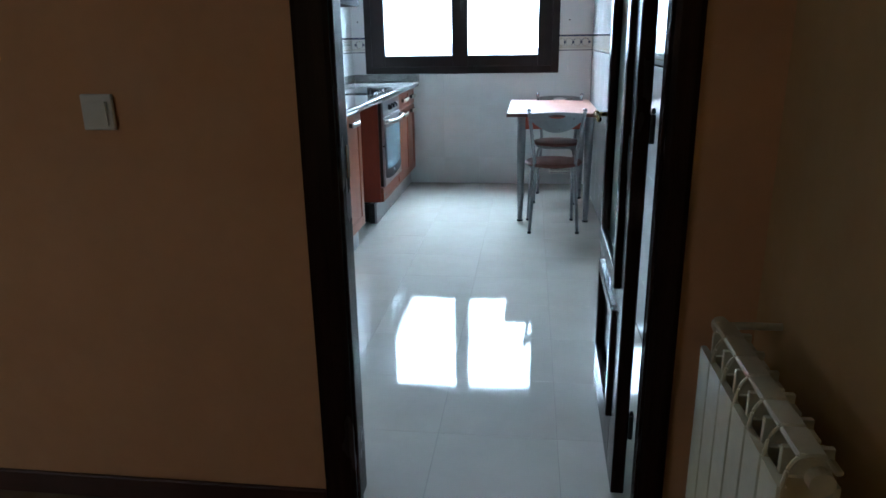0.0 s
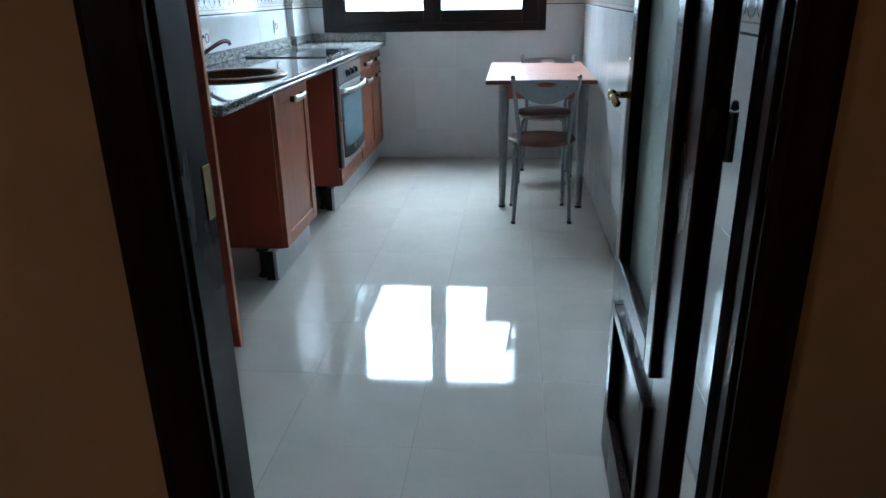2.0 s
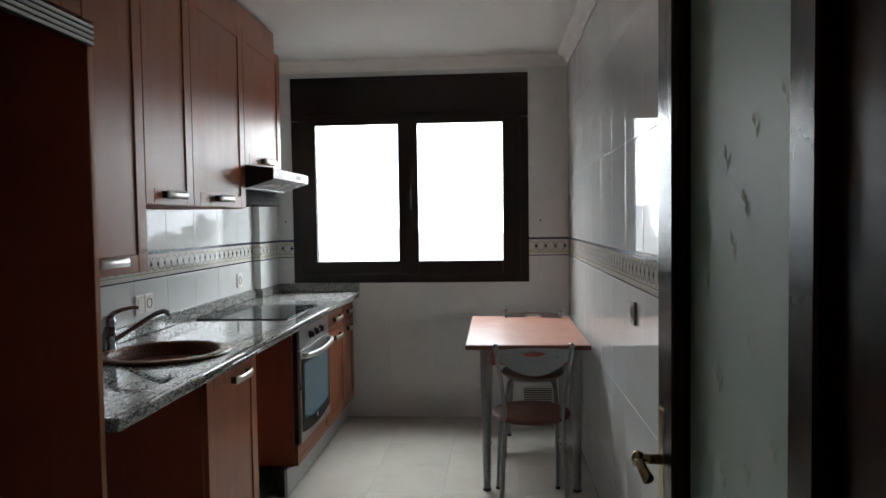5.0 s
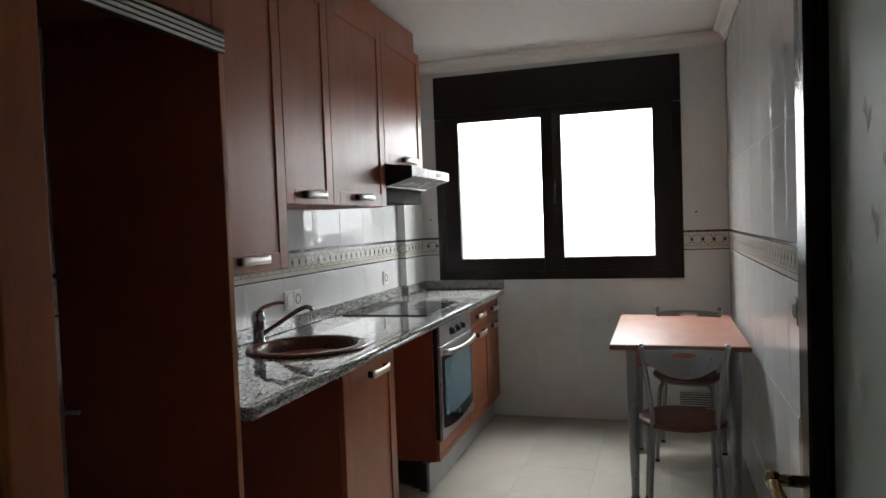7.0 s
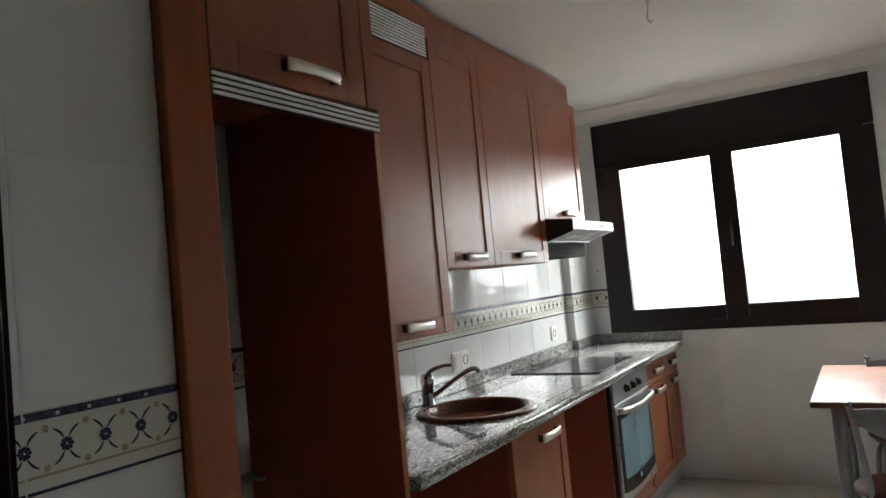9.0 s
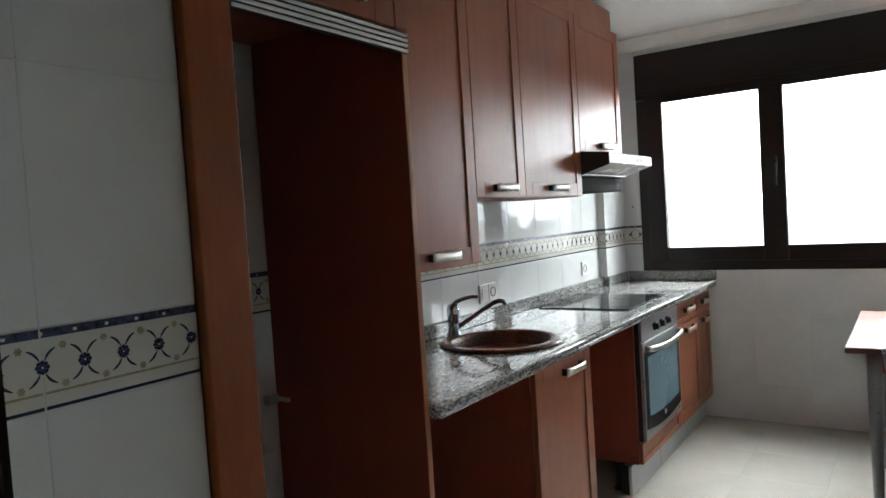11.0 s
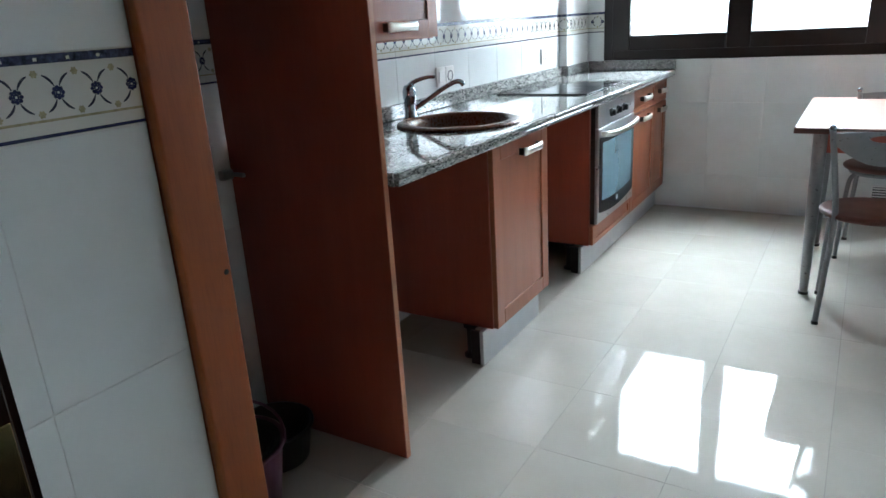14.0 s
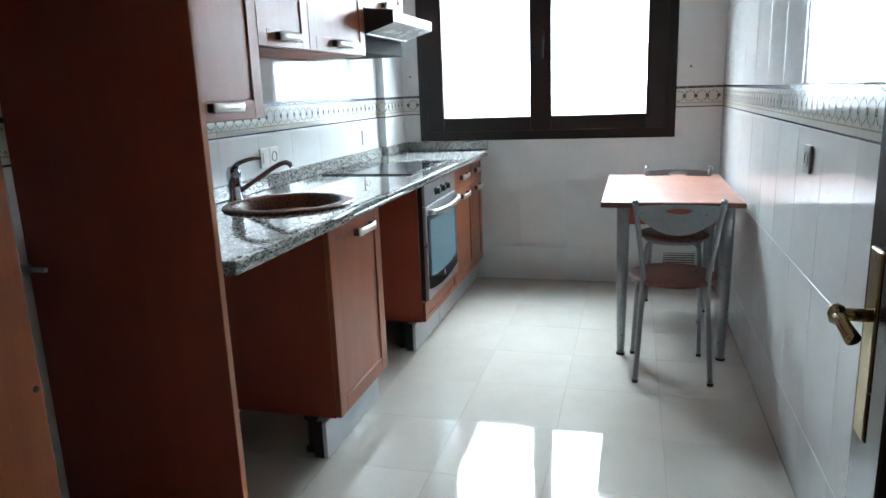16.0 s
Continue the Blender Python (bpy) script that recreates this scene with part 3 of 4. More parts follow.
unit("wall_cabinet", "narrow cherry wood wall cabinet above the sink", UX, 2.0, 2.39, 1.43, 2.318, "wall cabinets", [("door", 2.0, 2.39, 1.432, 2.316, 2.2, 1.47)])
unit("wall_cabinet", "cherry wood wall cabinet beside the extractor hood", UX, 2.39, 2.98, 1.43, 2.318, "wall cabinets", [("door", 2.39, 2.98, 1.432, 2.316, 2.685, 1.471)])
unit("wall_cabinet", "short cherry wood cabinet above the extractor hood", UX, 2.98, 3.56, 1.648, 2.318, "wall cabinets", [("door", 2.98, 3.56, 1.65, 2.316, 3.30, 1.685)])
solo("top_trim", box(0.004, UX - 0.012, 2.001, 3.51, 2.3185, 2.43, 0.003), CHERRY, "cherry wood trim board above the wall cabinets", "trim board")

# extractor hood
hood = thing("extractor_hood", "slim white pull-out extractor hood under its cabinet", "extractor hood", (0.2, 3.27, 1.46))
part("body", box(0.004, 0.30, 2.985, 3.62, 1.455, 1.53, 0.004), HOOD_GREY, hood, "grey lower hood body")
part("body_upper", box(0.004, 0.33, 2.985, 3.62, 1.53, 1.646, 0.003), BLACK, hood)
part("visor", prism([(0.30, 1.531), (0.455, 1.575), (0.475, 1.582), (0.475, 1.628), (0.46, 1.634), (0.331, 1.645), (0.331, 1.54)], 1, 2.985, 3.62), HOOD_WHITE, hood, "white sloping visor")
bm = prism([(0.33, 1.532), (0.474, 1.574), (0.4762, 1.578), (0.4762, 1.632), (0.33, 1.647)], 1, 2.979, 2.985)
part("end_cap", bm, BLACK, hood)
part("badge", box(0.4752, 0.4775, 3.38, 3.46, 1.594, 1.616, 0.0008), BLACK, hood)

# base units
BX = 0.57
unit("base_cabinet", "cherry wood base cabinet under the sink", BX, 1.922, 2.41, 0.14, 0.835, "base cabinets", [("door", 1.922, 2.41, 0.142, 0.832, 2.22, 0.772)])
unit("oven_cabinet", "cherry wood oven housing with open space beside it", BX, 2.975, 3.60, 0.14, 0.835, "base cabinets", [("rail", 2.975, 3.60, 0.142, 0.243, None, None)])
unit("base_cabinet", "cherry wood base cabinet with a drawer and door", BX, 3.60, 4.075, 0.14, 0.835, "base cabinets", [("drawer", 3.60, 4.075, 0.695, 0.832, 3.84, 0.765), ("door", 3.60, 4.075, 0.142, 0.692, 3.84, 0.652)])
unit("base_cabinet", "narrow cherry wood base cabinet beside the window wall", BX, 4.075, 4.352, 0.14, 0.835, "base cabinets", [("drawer", 4.075, 4.352, 0.695, 0.832, 4.21, 0.765), ("door", 4.075, 4.352, 0.142, 0.692, 4.21, 0.652)])
for y0, y1 in ((1.885, 2.405), (2.94, 3.372), (3.376, 4.355)):
    pl = thing("plinth", "brushed aluminium plinth under the base cabinets", "plinth", (0.515, (y0 + y1) / 2, 0), "plinths")
    part("board", box(0.508, 0.524, y0, y1, 0.0, 0.1385, 0.002), ALU, pl)
    part("end_strip", box(0.47, 0.507, y0, y0 + 0.012, 0.0, 0.1385, 0.001), BLACK, pl)
    part("foot", lathe([(0, 0), (0.03, 0), (0.03, 0.01), (0.018, 0.02), (0.018, 0.12), (0.03, 0.125), (0.03, 0.1385), (0, 0.1385)], (0.44, y0 + 0.06, 0), 14), BLACK, pl)

# oven
oven = thing("oven", "stainless steel built-in oven with dark glass door", "oven", (0.5, 3.29, 0.245))
part("body", box(0.05, 0.568, 3.0, 3.585, 0.246, 0.83), BLACK, oven)
part("control_panel", box(0.5685, 0.584, 2.996, 3.588, 0.722, 0.832, 0.003), STEEL, oven)
for i, y in enumerate((3.19, 3.29, 3.39)):
    m = Matrix.Translation((0.584, y, 0.772)) @ Matrix.Rotation(radians(90), 4, "Y")
    k = part("knob", lathe([(0, 0), (0.021, 0), (0.021, 0.006), (0.016, 0.010), (0.015, 0.024), (0, 0.026)], (0, 0, 0), 18, None, 1.0, m), BLACK, oven, smooth=False)
    part("pointer", box(0.6095, 0.6115, y - 0.002, y + 0.002, 0.775, 0.788), WHITE_PLASTIC, k)
bm = bmesh.new()
arc = [3.012 + 0.562 * i / 14 for i in range(15)]
sag = [0.022 * (1 - ((y - 3.293) / 0.281) ** 2) for y in arc]
outline = [(y, 0.672 - s * 0.2) for y, s in zip(arc, sag)] + [(y, 0.305 - s * 1.2) for y, s in zip(arc[::-1], sag[::-1])]
dr = part("door", box(0.5685, 0.586, 2.996, 3.588, 0.247, 0.718, 0.003), STEEL, oven)
part("glass", prism(outline, 0, 0.5861, 0.5885), BLACK_GLASS, dr, "dark oven glass")
inner = [(y, 0.645 - s * 0.25) for y, s in zip(arc[1:-1], sag[1:-1])] + [(y, 0.365 - s * 0.9) for y, s in zip(arc[1:-1][::-1], sag[1:-1][::-1])]
part("window", prism(inner, 0, 0.5886, 0.5892), OVEN_GLASS, dr, "blue-grey oven window")
bm = tube(smooth_path([(0.588, 3.03, 0.688), (0.615, 3.04, 0.689), (0.628, 3.12, 0.684), (0.632, 3.29, 0.678), (0.628, 3.46, 0.684), (0.615, 3.545, 0.689), (0.588, 3.555, 0.688)]), 0.010, 10, None, None, 1.5)
part("handle", bm, NICKEL, dr, "broad satin bow handle", smooth=True)
part("badge", box(0.5892, 0.5902, 3.28, 3.305, 0.31, 0.332), STEEL, dr)

# worktop with a round cut-out for the sink
C0, C1, CB, CT = 1.29, WY - 0.002, 0.838, 0.875
SX, SY, SR = 0.325, 2.13, 0.215
top = thing("worktop", "polished grey speckled granite worktop with raised back edge", "worktop", (0.3, 2.8, CB))
bm = box(0.002, 0.597, C0, 1.86, CB, CT)
box(0.002, 0.597, 2.40, C1, CB, CT, 0, bm)
n = 48
ringc, outer = [], []
for i in range(n):
    a = math.tau * i / n
    c, s = math.cos(a), math.sin(a)
    ringc.append((SX + SR * c, SY + SR * s))
    k = min(((0.597 - SX) if c > 0 else (SX - 0.002)) / max(abs(c), 1e-6), 0.27 / max(abs(s), 1e-6))
    outer.append((SX + k * c, SY + k * s))
vt = [[bm.verts.new((x, y, z)) for x, y in pts] for pts in (ringc, outer) for z in (CT, CB)]
for i in range(n):
    j = (i + 1) % n
    bm.faces.new((vt[0][i], vt[0][j], vt[2][j], vt[2][i]))
    bm.faces.new((vt[1][i], vt[1][j], vt[3][j], vt[3][i]))
    bm.faces.new((vt[0][i], vt[0][j], vt[1][j], vt[1][i]))
for cx, cy in ((0.002, 1.86), (0.597, 1.86), (0.002, 2.40), (0.597, 2.40)):
    near = sorted(range(n), key=lambda q: (outer[q][0] - cx) ** 2 + (outer[q][1] - cy) ** 2)[:2]
    for z, ring in ((CT, vt[2]), (CB, vt[3])):
        bm.faces.new((ring[near[0]], ring[near[1]], bm.verts.new((cx, cy, z))))
part("slab", bm, granite("speckled_granite"), top)
GRANITE = bpy.data.materials["speckled_granite"]
bm = box(0.5972, 0.620, C0, C1, 0.8575, CT, 0.006, None, 3)
box(0.5972, 0.617, C0, C1, 0.838, 0.8572, 0.005, bm, 2)
part("nosing", bm, GRANITE, top)
bm = box(0.002, 0.022, C0, 3.992, CT + 0.0005, 0.935, 0.003)
part("upstand", bm, GRANITE, top)
bm = box(0.044, 0.064, 3.975, C1 - 0.02, CT + 0.0005, 0.935, 0.003)
box(0.0225, 0.0435, 3.975, 3.992, CT + 0.0005, 0.935, 0.003, bm)
part("upstand", bm, GRANITE, top)
part("upstand", box(0.0645, 0.620, C1 - 0.020, C1, CT + 0.0005, 0.935, 0.003), GRANITE, top)

sink = thing("sink", "round brown composite sink set into the granite", "sink", (SX, SY, CT))
part("rim", lathe([(0.190, 0.004), (0.196, 0.012), (0.222, 0.013), (0.235, 0.008), (0.238, 0.001), (0.21, 0.001), (0.19, -0.004)], (SX, SY, CT), 48), SINK_BROWN, sink, smooth=True)
part("bowl", lathe([(0.1905, 0.004), (0.184, -0.012), (0.176, -0.10), (0.155, -0.145), (0.10, -0.160), (0.03, -0.165), (0, -0.165)], (SX, SY, CT), 48), SINK_BROWN, sink, smooth=True)
part("drain", lathe([(0, 0.004), (0.02, 0.003), (0.035, 0.002), (0.038, -0.002)], (SX, SY, CT - 0.163), 24), CHROME, sink, smooth=True)

tap = thing("tap", "chrome single-lever kitchen tap behind the sink", "tap", (0.085, 2.165, CT + 0.012))
part("body", lathe([(0, 0), (0.029, 0), (0.029, 0.008), (0.024, 0.014), (0.0245, 0.075), (0.027, 0.085), (0.0275, 0.110), (0.020, 0.132), (0, 0.137)], (0.085, 2.165, CT + 0.004), 24), CHROME, tap, smooth=True)
part("spout", tube(smooth_path([(0.095, 2.17, CT + 0.040), (0.15, 2.205, CT + 0.080), (0.205, 2.242, CT + 0.120), (0.238, 2.264, CT + 0.138), (0.258, 2.276, CT + 0.138), (0.268, 2.283, CT + 0.124)]), 0.0095, 12), CHROME, tap, smooth=True)
part("lever", tube(smooth_path([(0.085, 2.165, CT + 0.130), (0.10, 2.18, CT + 0.148), (0.14, 2.205, CT + 0.162), (0.175, 2.222, CT + 0.163)]), 0.011, 10, None, 0.006), CHROME, tap, smooth=True)

hob = thing("hob", "black glass ceramic hob set on the granite worktop", "hob", (0.29, 3.28, CT))
part("glass", box(0.055, 0.525, 3.0, 3.575, CT + 0.0005, CT + 0.006, 0.0006), BLACK_GLASS, hob)
for x, y, r in ((0.17, 3.14, 0.09), (0.40, 3.14, 0.075), (0.17, 3.43, 0.075), (0.40, 3.43, 0.10)):
    part("cooking_zone", lathe([(r, 0.0), (r, 0.0006), (r - 0.002, 0.0006), (r - 0.002, 0.0)], (x, y, CT + 0.006), 36), GREY_SWITCH, hob)
part("edge_trim", box(0.055, 0.525, 2.9965, 3.0, CT + 0.0005, CT + 0.0065, 0.0006), BLACK, hob)

# ---- table and chairs ----
TX0, TX1, TY0, TY1, TZ = 1.412, 2.018, 3.015, 4.03, 0.746
table = thing("kitchen_table", "small cherry wood kitchen table on grey tubular legs", "table", (1.71, 3.52, 0))
part("tabletop", box(TX0, TX1, TY0, TY1, TZ - 0.026, TZ, 0.004, None, 2), TABLE_WOOD, table)
bm = box(TX0 - 0.003, TX1 + 0.003, TY0 - 0.003, TY0, TZ - 0.025, TZ - 0.004, 0.001)
box(TX0 - 0.003, TX1 + 0.003, TY1, TY1 + 0.003, TZ - 0.025, TZ - 0.004, 0.001, bm)
box(TX0 - 0.003, TX0, TY0, TY1, TZ - 0.025, TZ - 0.004, 0.001, bm)
part("edge_band", bm, SEAT_WOOD, table, "dark brown edge band")
for a in ((TX0 + 0.11, TX1 - 0.11, TY0 + 0.05, TY0 + 0.066), (TX0 + 0.11, TX1 - 0.11, TY1 - 0.066, TY1 - 0.05), (TX0 + 0.07, TX0 + 0.086, TY0 + 0.11, TY1 - 0.11), (TX1 - 0.086, TX1 - 0.07, TY0 + 0.11, TY1 - 0.11)):
    part("apron", box(a[0], a[1], a[2], a[3], TZ - 0.11, TZ - 0.0265, 0.001), CARCASS, table)
for x, y in ((1.508, 3.075), (1.956, 3.075), (1.508, 3.80), (1.956, 3.80)):
    leg = part("leg", lathe([(0, 0.012), (0.017, 0.012), (0.018, 0.03), (0.0235, 0.25), (0.0275, 0.50), (0.0285, TZ - 0.027), (0, TZ - 0.027)], (x, y, 0), 18), GREY_TUBE, table, smooth=True)
    part("foot", lathe([(0, 0), (0.021, 0), (0.022, 0.012), (0, 0.0125)], (x, y, 0), 16), BLACK, leg)


def chair(label):
    """A tubular chair at the origin that faces +y."""
    root = thing("kitchen_chair", label, "chair", (0, 0, 0), "chairs at the kitchen table")
    prof = [(0, 0.431), (0.17, 0.431), (0.183, 0.437), (0.186, 0.446), (0.18, 0.454), (0.165, 0.457), (0, 0.456)]
    part("seat", lathe(prof, (0, 0.0, 0), 40), SEAT_WOOD, root, smooth=True)
    bm = tube(smooth_path([(-0.155, -0.05, 0.43), (-0.14, 0.07, 0.423), (-0.07, 0.145, 0.42), (0.07, 0.145, 0.42), (0.14, 0.07, 0.423), (0.155, -0.05, 0.43)]), 0.009, 8)
    part("seat_ring", bm, GREY_TUBE, root, smooth=True)
    for s in (-1, 1):
        up = smooth_path([(s * 0.154, -0.145, 0.006), (s * 0.141, -0.130, 0.22), (s * 0.129, -0.122, 0.44), (s * 0.145, -0.135, 0.60), (s * 0.171, -0.160, 0.785)])
        post = part("back_post", tube(up, 0.0115, 10), GREY_TUBE, root, smooth=True)
        part("post_cap", lathe([(0, 0.0), (0.0125, 0.0), (0.0125, 0.012), (0.008, 0.018), (0, 0.019)], (s * 0.171, -0.160, 0.783), 12), CHROME, post, smooth=True)
        part("foot_cap", lathe([(0, 0), (0.0135, 0), (0.013, 0.014), (0, 0.0145)], (s * 0.154, -0.145, 0), 12), BLACK, post)
        fr = smooth_path([(s * 0.150, 0.195, 0.006), (s * 0.143, 0.165, 0.22), (s * 0.137, 0.145, 0.36), (s * 0.120, 0.12, 0.412), (s * 0.06, 0.09, 0.424)])
        leg = part("front_leg", tube(fr, 0.0105, 10), GREY_TUBE, root, smooth=True)
        part("foot_cap", lathe([(0, 0), (0.0125, 0), (0.012, 0.014), (0, 0.0145)], (s * 0.150, 0.195, 0), 12), BLACK, leg)
    bm = bmesh.new()
    n, slabs = 24, []
    for side in (0, 1):
        rows = []
        for i in range(n + 1):
            u = 2 * i / n - 1
            zt = 0.772 + 0.010 * (1 - u * u)
            zb = 0.655 + 0.075 * abs(u) ** 2.2
            hw = 0.30
            hz = 0.013 * math.sqrt(max(0.0, 1 - (u / hw) ** 2)) if abs(u) < hw else 0.0
            w = 0.142 + 0.026 * 0.8
            y = -0.146 - 0.018 * (1 - u * u) - side * 0.004

            def v(z):
                xx = u * (0.139 + 0.030 * (z - 0.6) / 0.18)
                return bm.verts.new((xx, y - (z - 0.66) * 0.10, z))
            rows.append([v(zt), v(0.755 + hz), v(0.755 - hz), v(zb)])
        slabs.append(rows)
    for k in range(n):
        u = 2 * (k + 0.5) / n - 1
        for j in (0, 1, 2):
            if j == 1:
                continue
            for rows in slabs:
                bm.faces.new((rows[k][j], rows[k + 1][j], rows[k + 1][j + 1], rows[k][j + 1]))
        for j in (0, 3):
            bm.faces.new((slabs[0][k][j], slabs[0][k + 1][j], slabs[1][k + 1][j], slabs[1][k][j]))
        if abs(u) < 0.31:
            for j in (1, 2):
                bm.faces.new((slabs[0][k][j], slabs[0][k + 1][j], slabs[1][k + 1][j], slabs[1][k][j]))
    bmesh.ops.remove_doubles(bm, verts=bm.verts, dist=1e-5)
    part("backrest", bm, GREY_TUBE, root, "grey metal backrest with an oval grip hole")
    return root


c1 = chair("grey tubular chair with round wooden seat, pushed under the table")
c2 = copy_thing(c1, pose(1.775, 3.795, 0, 0, 0, 174))
c1.matrix_basis = pose(1.722, 2.905, 0, 0, 0, 2.5)
tagged(c2, "grey tubular chair with round wooden seat, facing from the window side")

# ---- fittings on the kitchen walls ----
def socket(name, label, y, z, modules, wall_x, face):
    """Wall plates on a wall whose face looks along face (+1 or -1) in x."""
    root = thing(name, label, "socket", (wall_x, y, z))
    for i, kind in enumerate(modules):
        yc = y + (i - (len(modules) - 1) / 2) * 0.078
        a, b = sorted((wall_x, wall_x + face * 0.010))
        mat = GREY_SWITCH if kind == "grey" else WHITE_PLASTIC
        pl = part("plate", box(a, b, yc - 0.038, yc + 0.038, z - 0.042, z + 0.042, 0.003, None, 2), mat, root)
        m = Matrix.Translation((wall_x + face * 0.010, yc, z)) @ Matrix.Rotation(radians(90 * face), 4, "Y")
        if kind == "blank":
            part("rocker", box(*sorted((wall_x + face * 0.010, wall_x + face * 0.014)), yc - 0.024, yc + 0.024, z - 0.026, z + 0.026, 0.002), mat, pl)
        else:
            part("outlet", lathe([(0.024, 0), (0.024, 0.002), (0.019, 0.002), (0.018, -0.003), (0, -0.003)], (0, 0, 0), 24, None, 1.0, m), GREY_SWITCH, pl)
    return root


socket("wall_socket", "white double wall socket above the worktop by the tap", 2.585, 1.008, ("blank", "round"), 0.0, 1)
socket("wall_socket", "white single wall socket above the hob", 3.727, 1.012, ("round",), 0.0, 1)
socket("wall_switch", "grey wall switch above the kitchen table", 2.14, 1.022, ("grey",), RX, -1)

vent = thing("air_vent", "white slatted air vent low in the tiled wall", "vent", (1.83, WY, 0.09))
part("frame", ring_frame(1.735, 1.945, 0.085, 0.215, 0.010, WY - 0.010, WY, None, 0.002), WHITE_PLASTIC, vent)
part("backing", box(1.745, 1.935, WY - 0.003, WY - 0.0005, 0.095, 0.205), BLACK, vent)
for i in range(7):
    z = 0.100 + i * 0.0152
    part("slat", prism([(WY - 0.003, z), (WY - 0.009, z + 0.002), (WY - 0.009, z + 0.006), (WY - 0.003, z + 0.009)], 0, 1.745, 1.935), WHITE_PLASTIC, vent)

for x, z in ((1.868, 1.353), (0.106, 1.364)):
    solo("wall_plug", lathe([(0, 0), (0.006, 0), (0.006, 0.004), (0.002, 0.005), (0, 0.002)], (0, 0, 0), 10, None, 1.0, Matrix.Translation((x, WY - 0.0005, z)) @ Matrix.Rotation(radians(90), 4, "X")), DARK_HOLE, "small dark wall plug beside the window", "wall plug", "wall plugs")
solo("cord_clip", box(1.860, 1.866, WY - 0.006, WY, 0.955, 1.0, 0.001), WHITE_PLASTIC, "thin pale cord clip under the tile border", "cord clip")

wire = thing("ceiling_cable", "bare white cable stub hanging from the ceiling", "cable", (1.02, 2.64, CZ))
part("cable", tube(smooth_path([(1.02, 2.65, CZ - 0.0005), (1.016, 2.645, CZ - 0.04), (1.012, 2.64, CZ - 0.075), (1.022, 2.642, CZ - 0.095), (1.034, 2.645, CZ - 0.088)]), 0.0035, 8), WHITE_PLASTIC, wire, smooth=True)
part("rose", lathe([(0, 0), (0.012, -0.001), (0.016, -0.006), (0.006, -0.010), (0, -0.010)][::-1], (1.02, 2.65, CZ), 14), WHITE_PLASTIC, wire)

# mop bucket and basin in the empty niche
bucket = thing("bucket", "mauve plastic mop bucket with black wringer insert", "bucket", (0.31, 0.95, 0))
BC = (0.285, 0.880, 0)
part("tub", lathe([(0, 0.002), (0.105, 0.002), (0.112, 0.012), (0.136, 0.190), (0.144, 0.193), (0.146, 0.203), (0.138, 0.205), (0.132, 0.193), (0.108, 0.018), (0, 0.012)], BC, 32), PURPLE, bucket, smooth=True)
part("wringer", lathe([(0.132, 0.201), (0.118, 0.197), (0.10, 0.15), (0.06, 0.11), (0, 0.105), (0, 0.11), (0.055, 0.118), (0.09, 0.155), (0.111, 0.201)], BC, 28), BLACK, bucket, smooth=True)
hd = [(BC[0] + 0.147 * math.cos(a), BC[1] + 0.147 * math.sin(a) * 0.96, 0.197 + 0.055 * math.sin((a - 0.6) )) for a in [0.6 + math.pi * i / 12 for i in range(13)]]
part("bail", tube(hd, 0.0045, 8), PURPLE, bucket, smooth=True)
basin = thing("basin", "round black plastic basin leaning behind the bucket", "basin", (0.2, 1.14, 0))
mt = Matrix.Translation((0.21, 1.10, 0.0)) @ Matrix.Rotation(radians(0), 4, "X")
part("shell", lathe([(0, 0), (0.09, 0), (0.10, 0.006), (0.118, 0.11), (0.125, 0.114), (0.125, 0.12), (0.115, 0.12), (0.097, 0.014), (0, 0.008)], (0, 0, 0), 32, None, 1.0, mt), BLACK, basin, smooth=True)

# ---- hall ----
radiator = thing("radiator", "ivory aluminium column radiator on the hall wall", "radiator", (2.0, -0.5, 0.1))
RF, RB, RZ0, RZ1, RY = 1.918, 2.004, 0.10, 0.682, -0.275
for i in range(6):
    y1 = RY - i * 0.078
    y0 = y1 - 0.076
    yc = (y0 + y1) / 2
    bm = prism([(RF, y0 + 0.004), (RF, y1 - 0.004), (RF + 0.004, y1), (RF + 0.012, y1), (RF + 0.014, yc + 0.012), (RB - 0.012, yc + 0.012), (RB - 0.010, y1 - 0.006), (RB, y1 - 0.006), (RB, y0 + 0.006), (RB - 0.010, y0 + 0.006), (RB - 0.012, yc - 0.012), (RF + 0.014, yc - 0.012), (RF + 0.012, y0), (RF + 0.004, y0)], 2, RZ0 + 0.02, RZ1 - 0.055)
    sec = part("section", bm, RADIATOR, radiator)
    part("foot_bar", box(RF, RB, y0, y1, RZ0, RZ0 + 0.02, 0.004), RADIATOR, sec)
    part("top_plate", box(RF + 0.020, RF + 0.060, y0 + 0.0005, y1 - 0.0005, RZ1 - 0.010, RZ1, 0.003), RADIATOR, sec)
    part("rear_plate", box(RF + 0.074, RB, y0 + 0.004, y1 - 0.004, RZ1 - 0.036, RZ1 - 0.026, 0.003), RADIATOR, sec)
    part("web", box(RF + 0.012, RB - 0.002, yc - 0.005, yc + 0.005, RZ1 - 0.056, RZ1 - 0.0105, 0.001), RADIATOR, sec)
    part("fin", tube(smooth_path([(RF + 0.006, y0 + 0.003, RZ1 - 0.058), (RF + 0.010, y0 + 0.003, RZ1 - 0.030), (RF + 0.020, y0 + 0.003, RZ1 - 0.010), (RF + 0.036, y0 + 0.003, RZ1 - 0.002)]), 0.0035, 6), RADIATOR, sec)
bm = tube([(RF + 0.05, RY + 0.002, RZ1 - 0.035), (RF + 0.05, RY + 0.035, RZ1 - 0.035)], 0.013, 12)
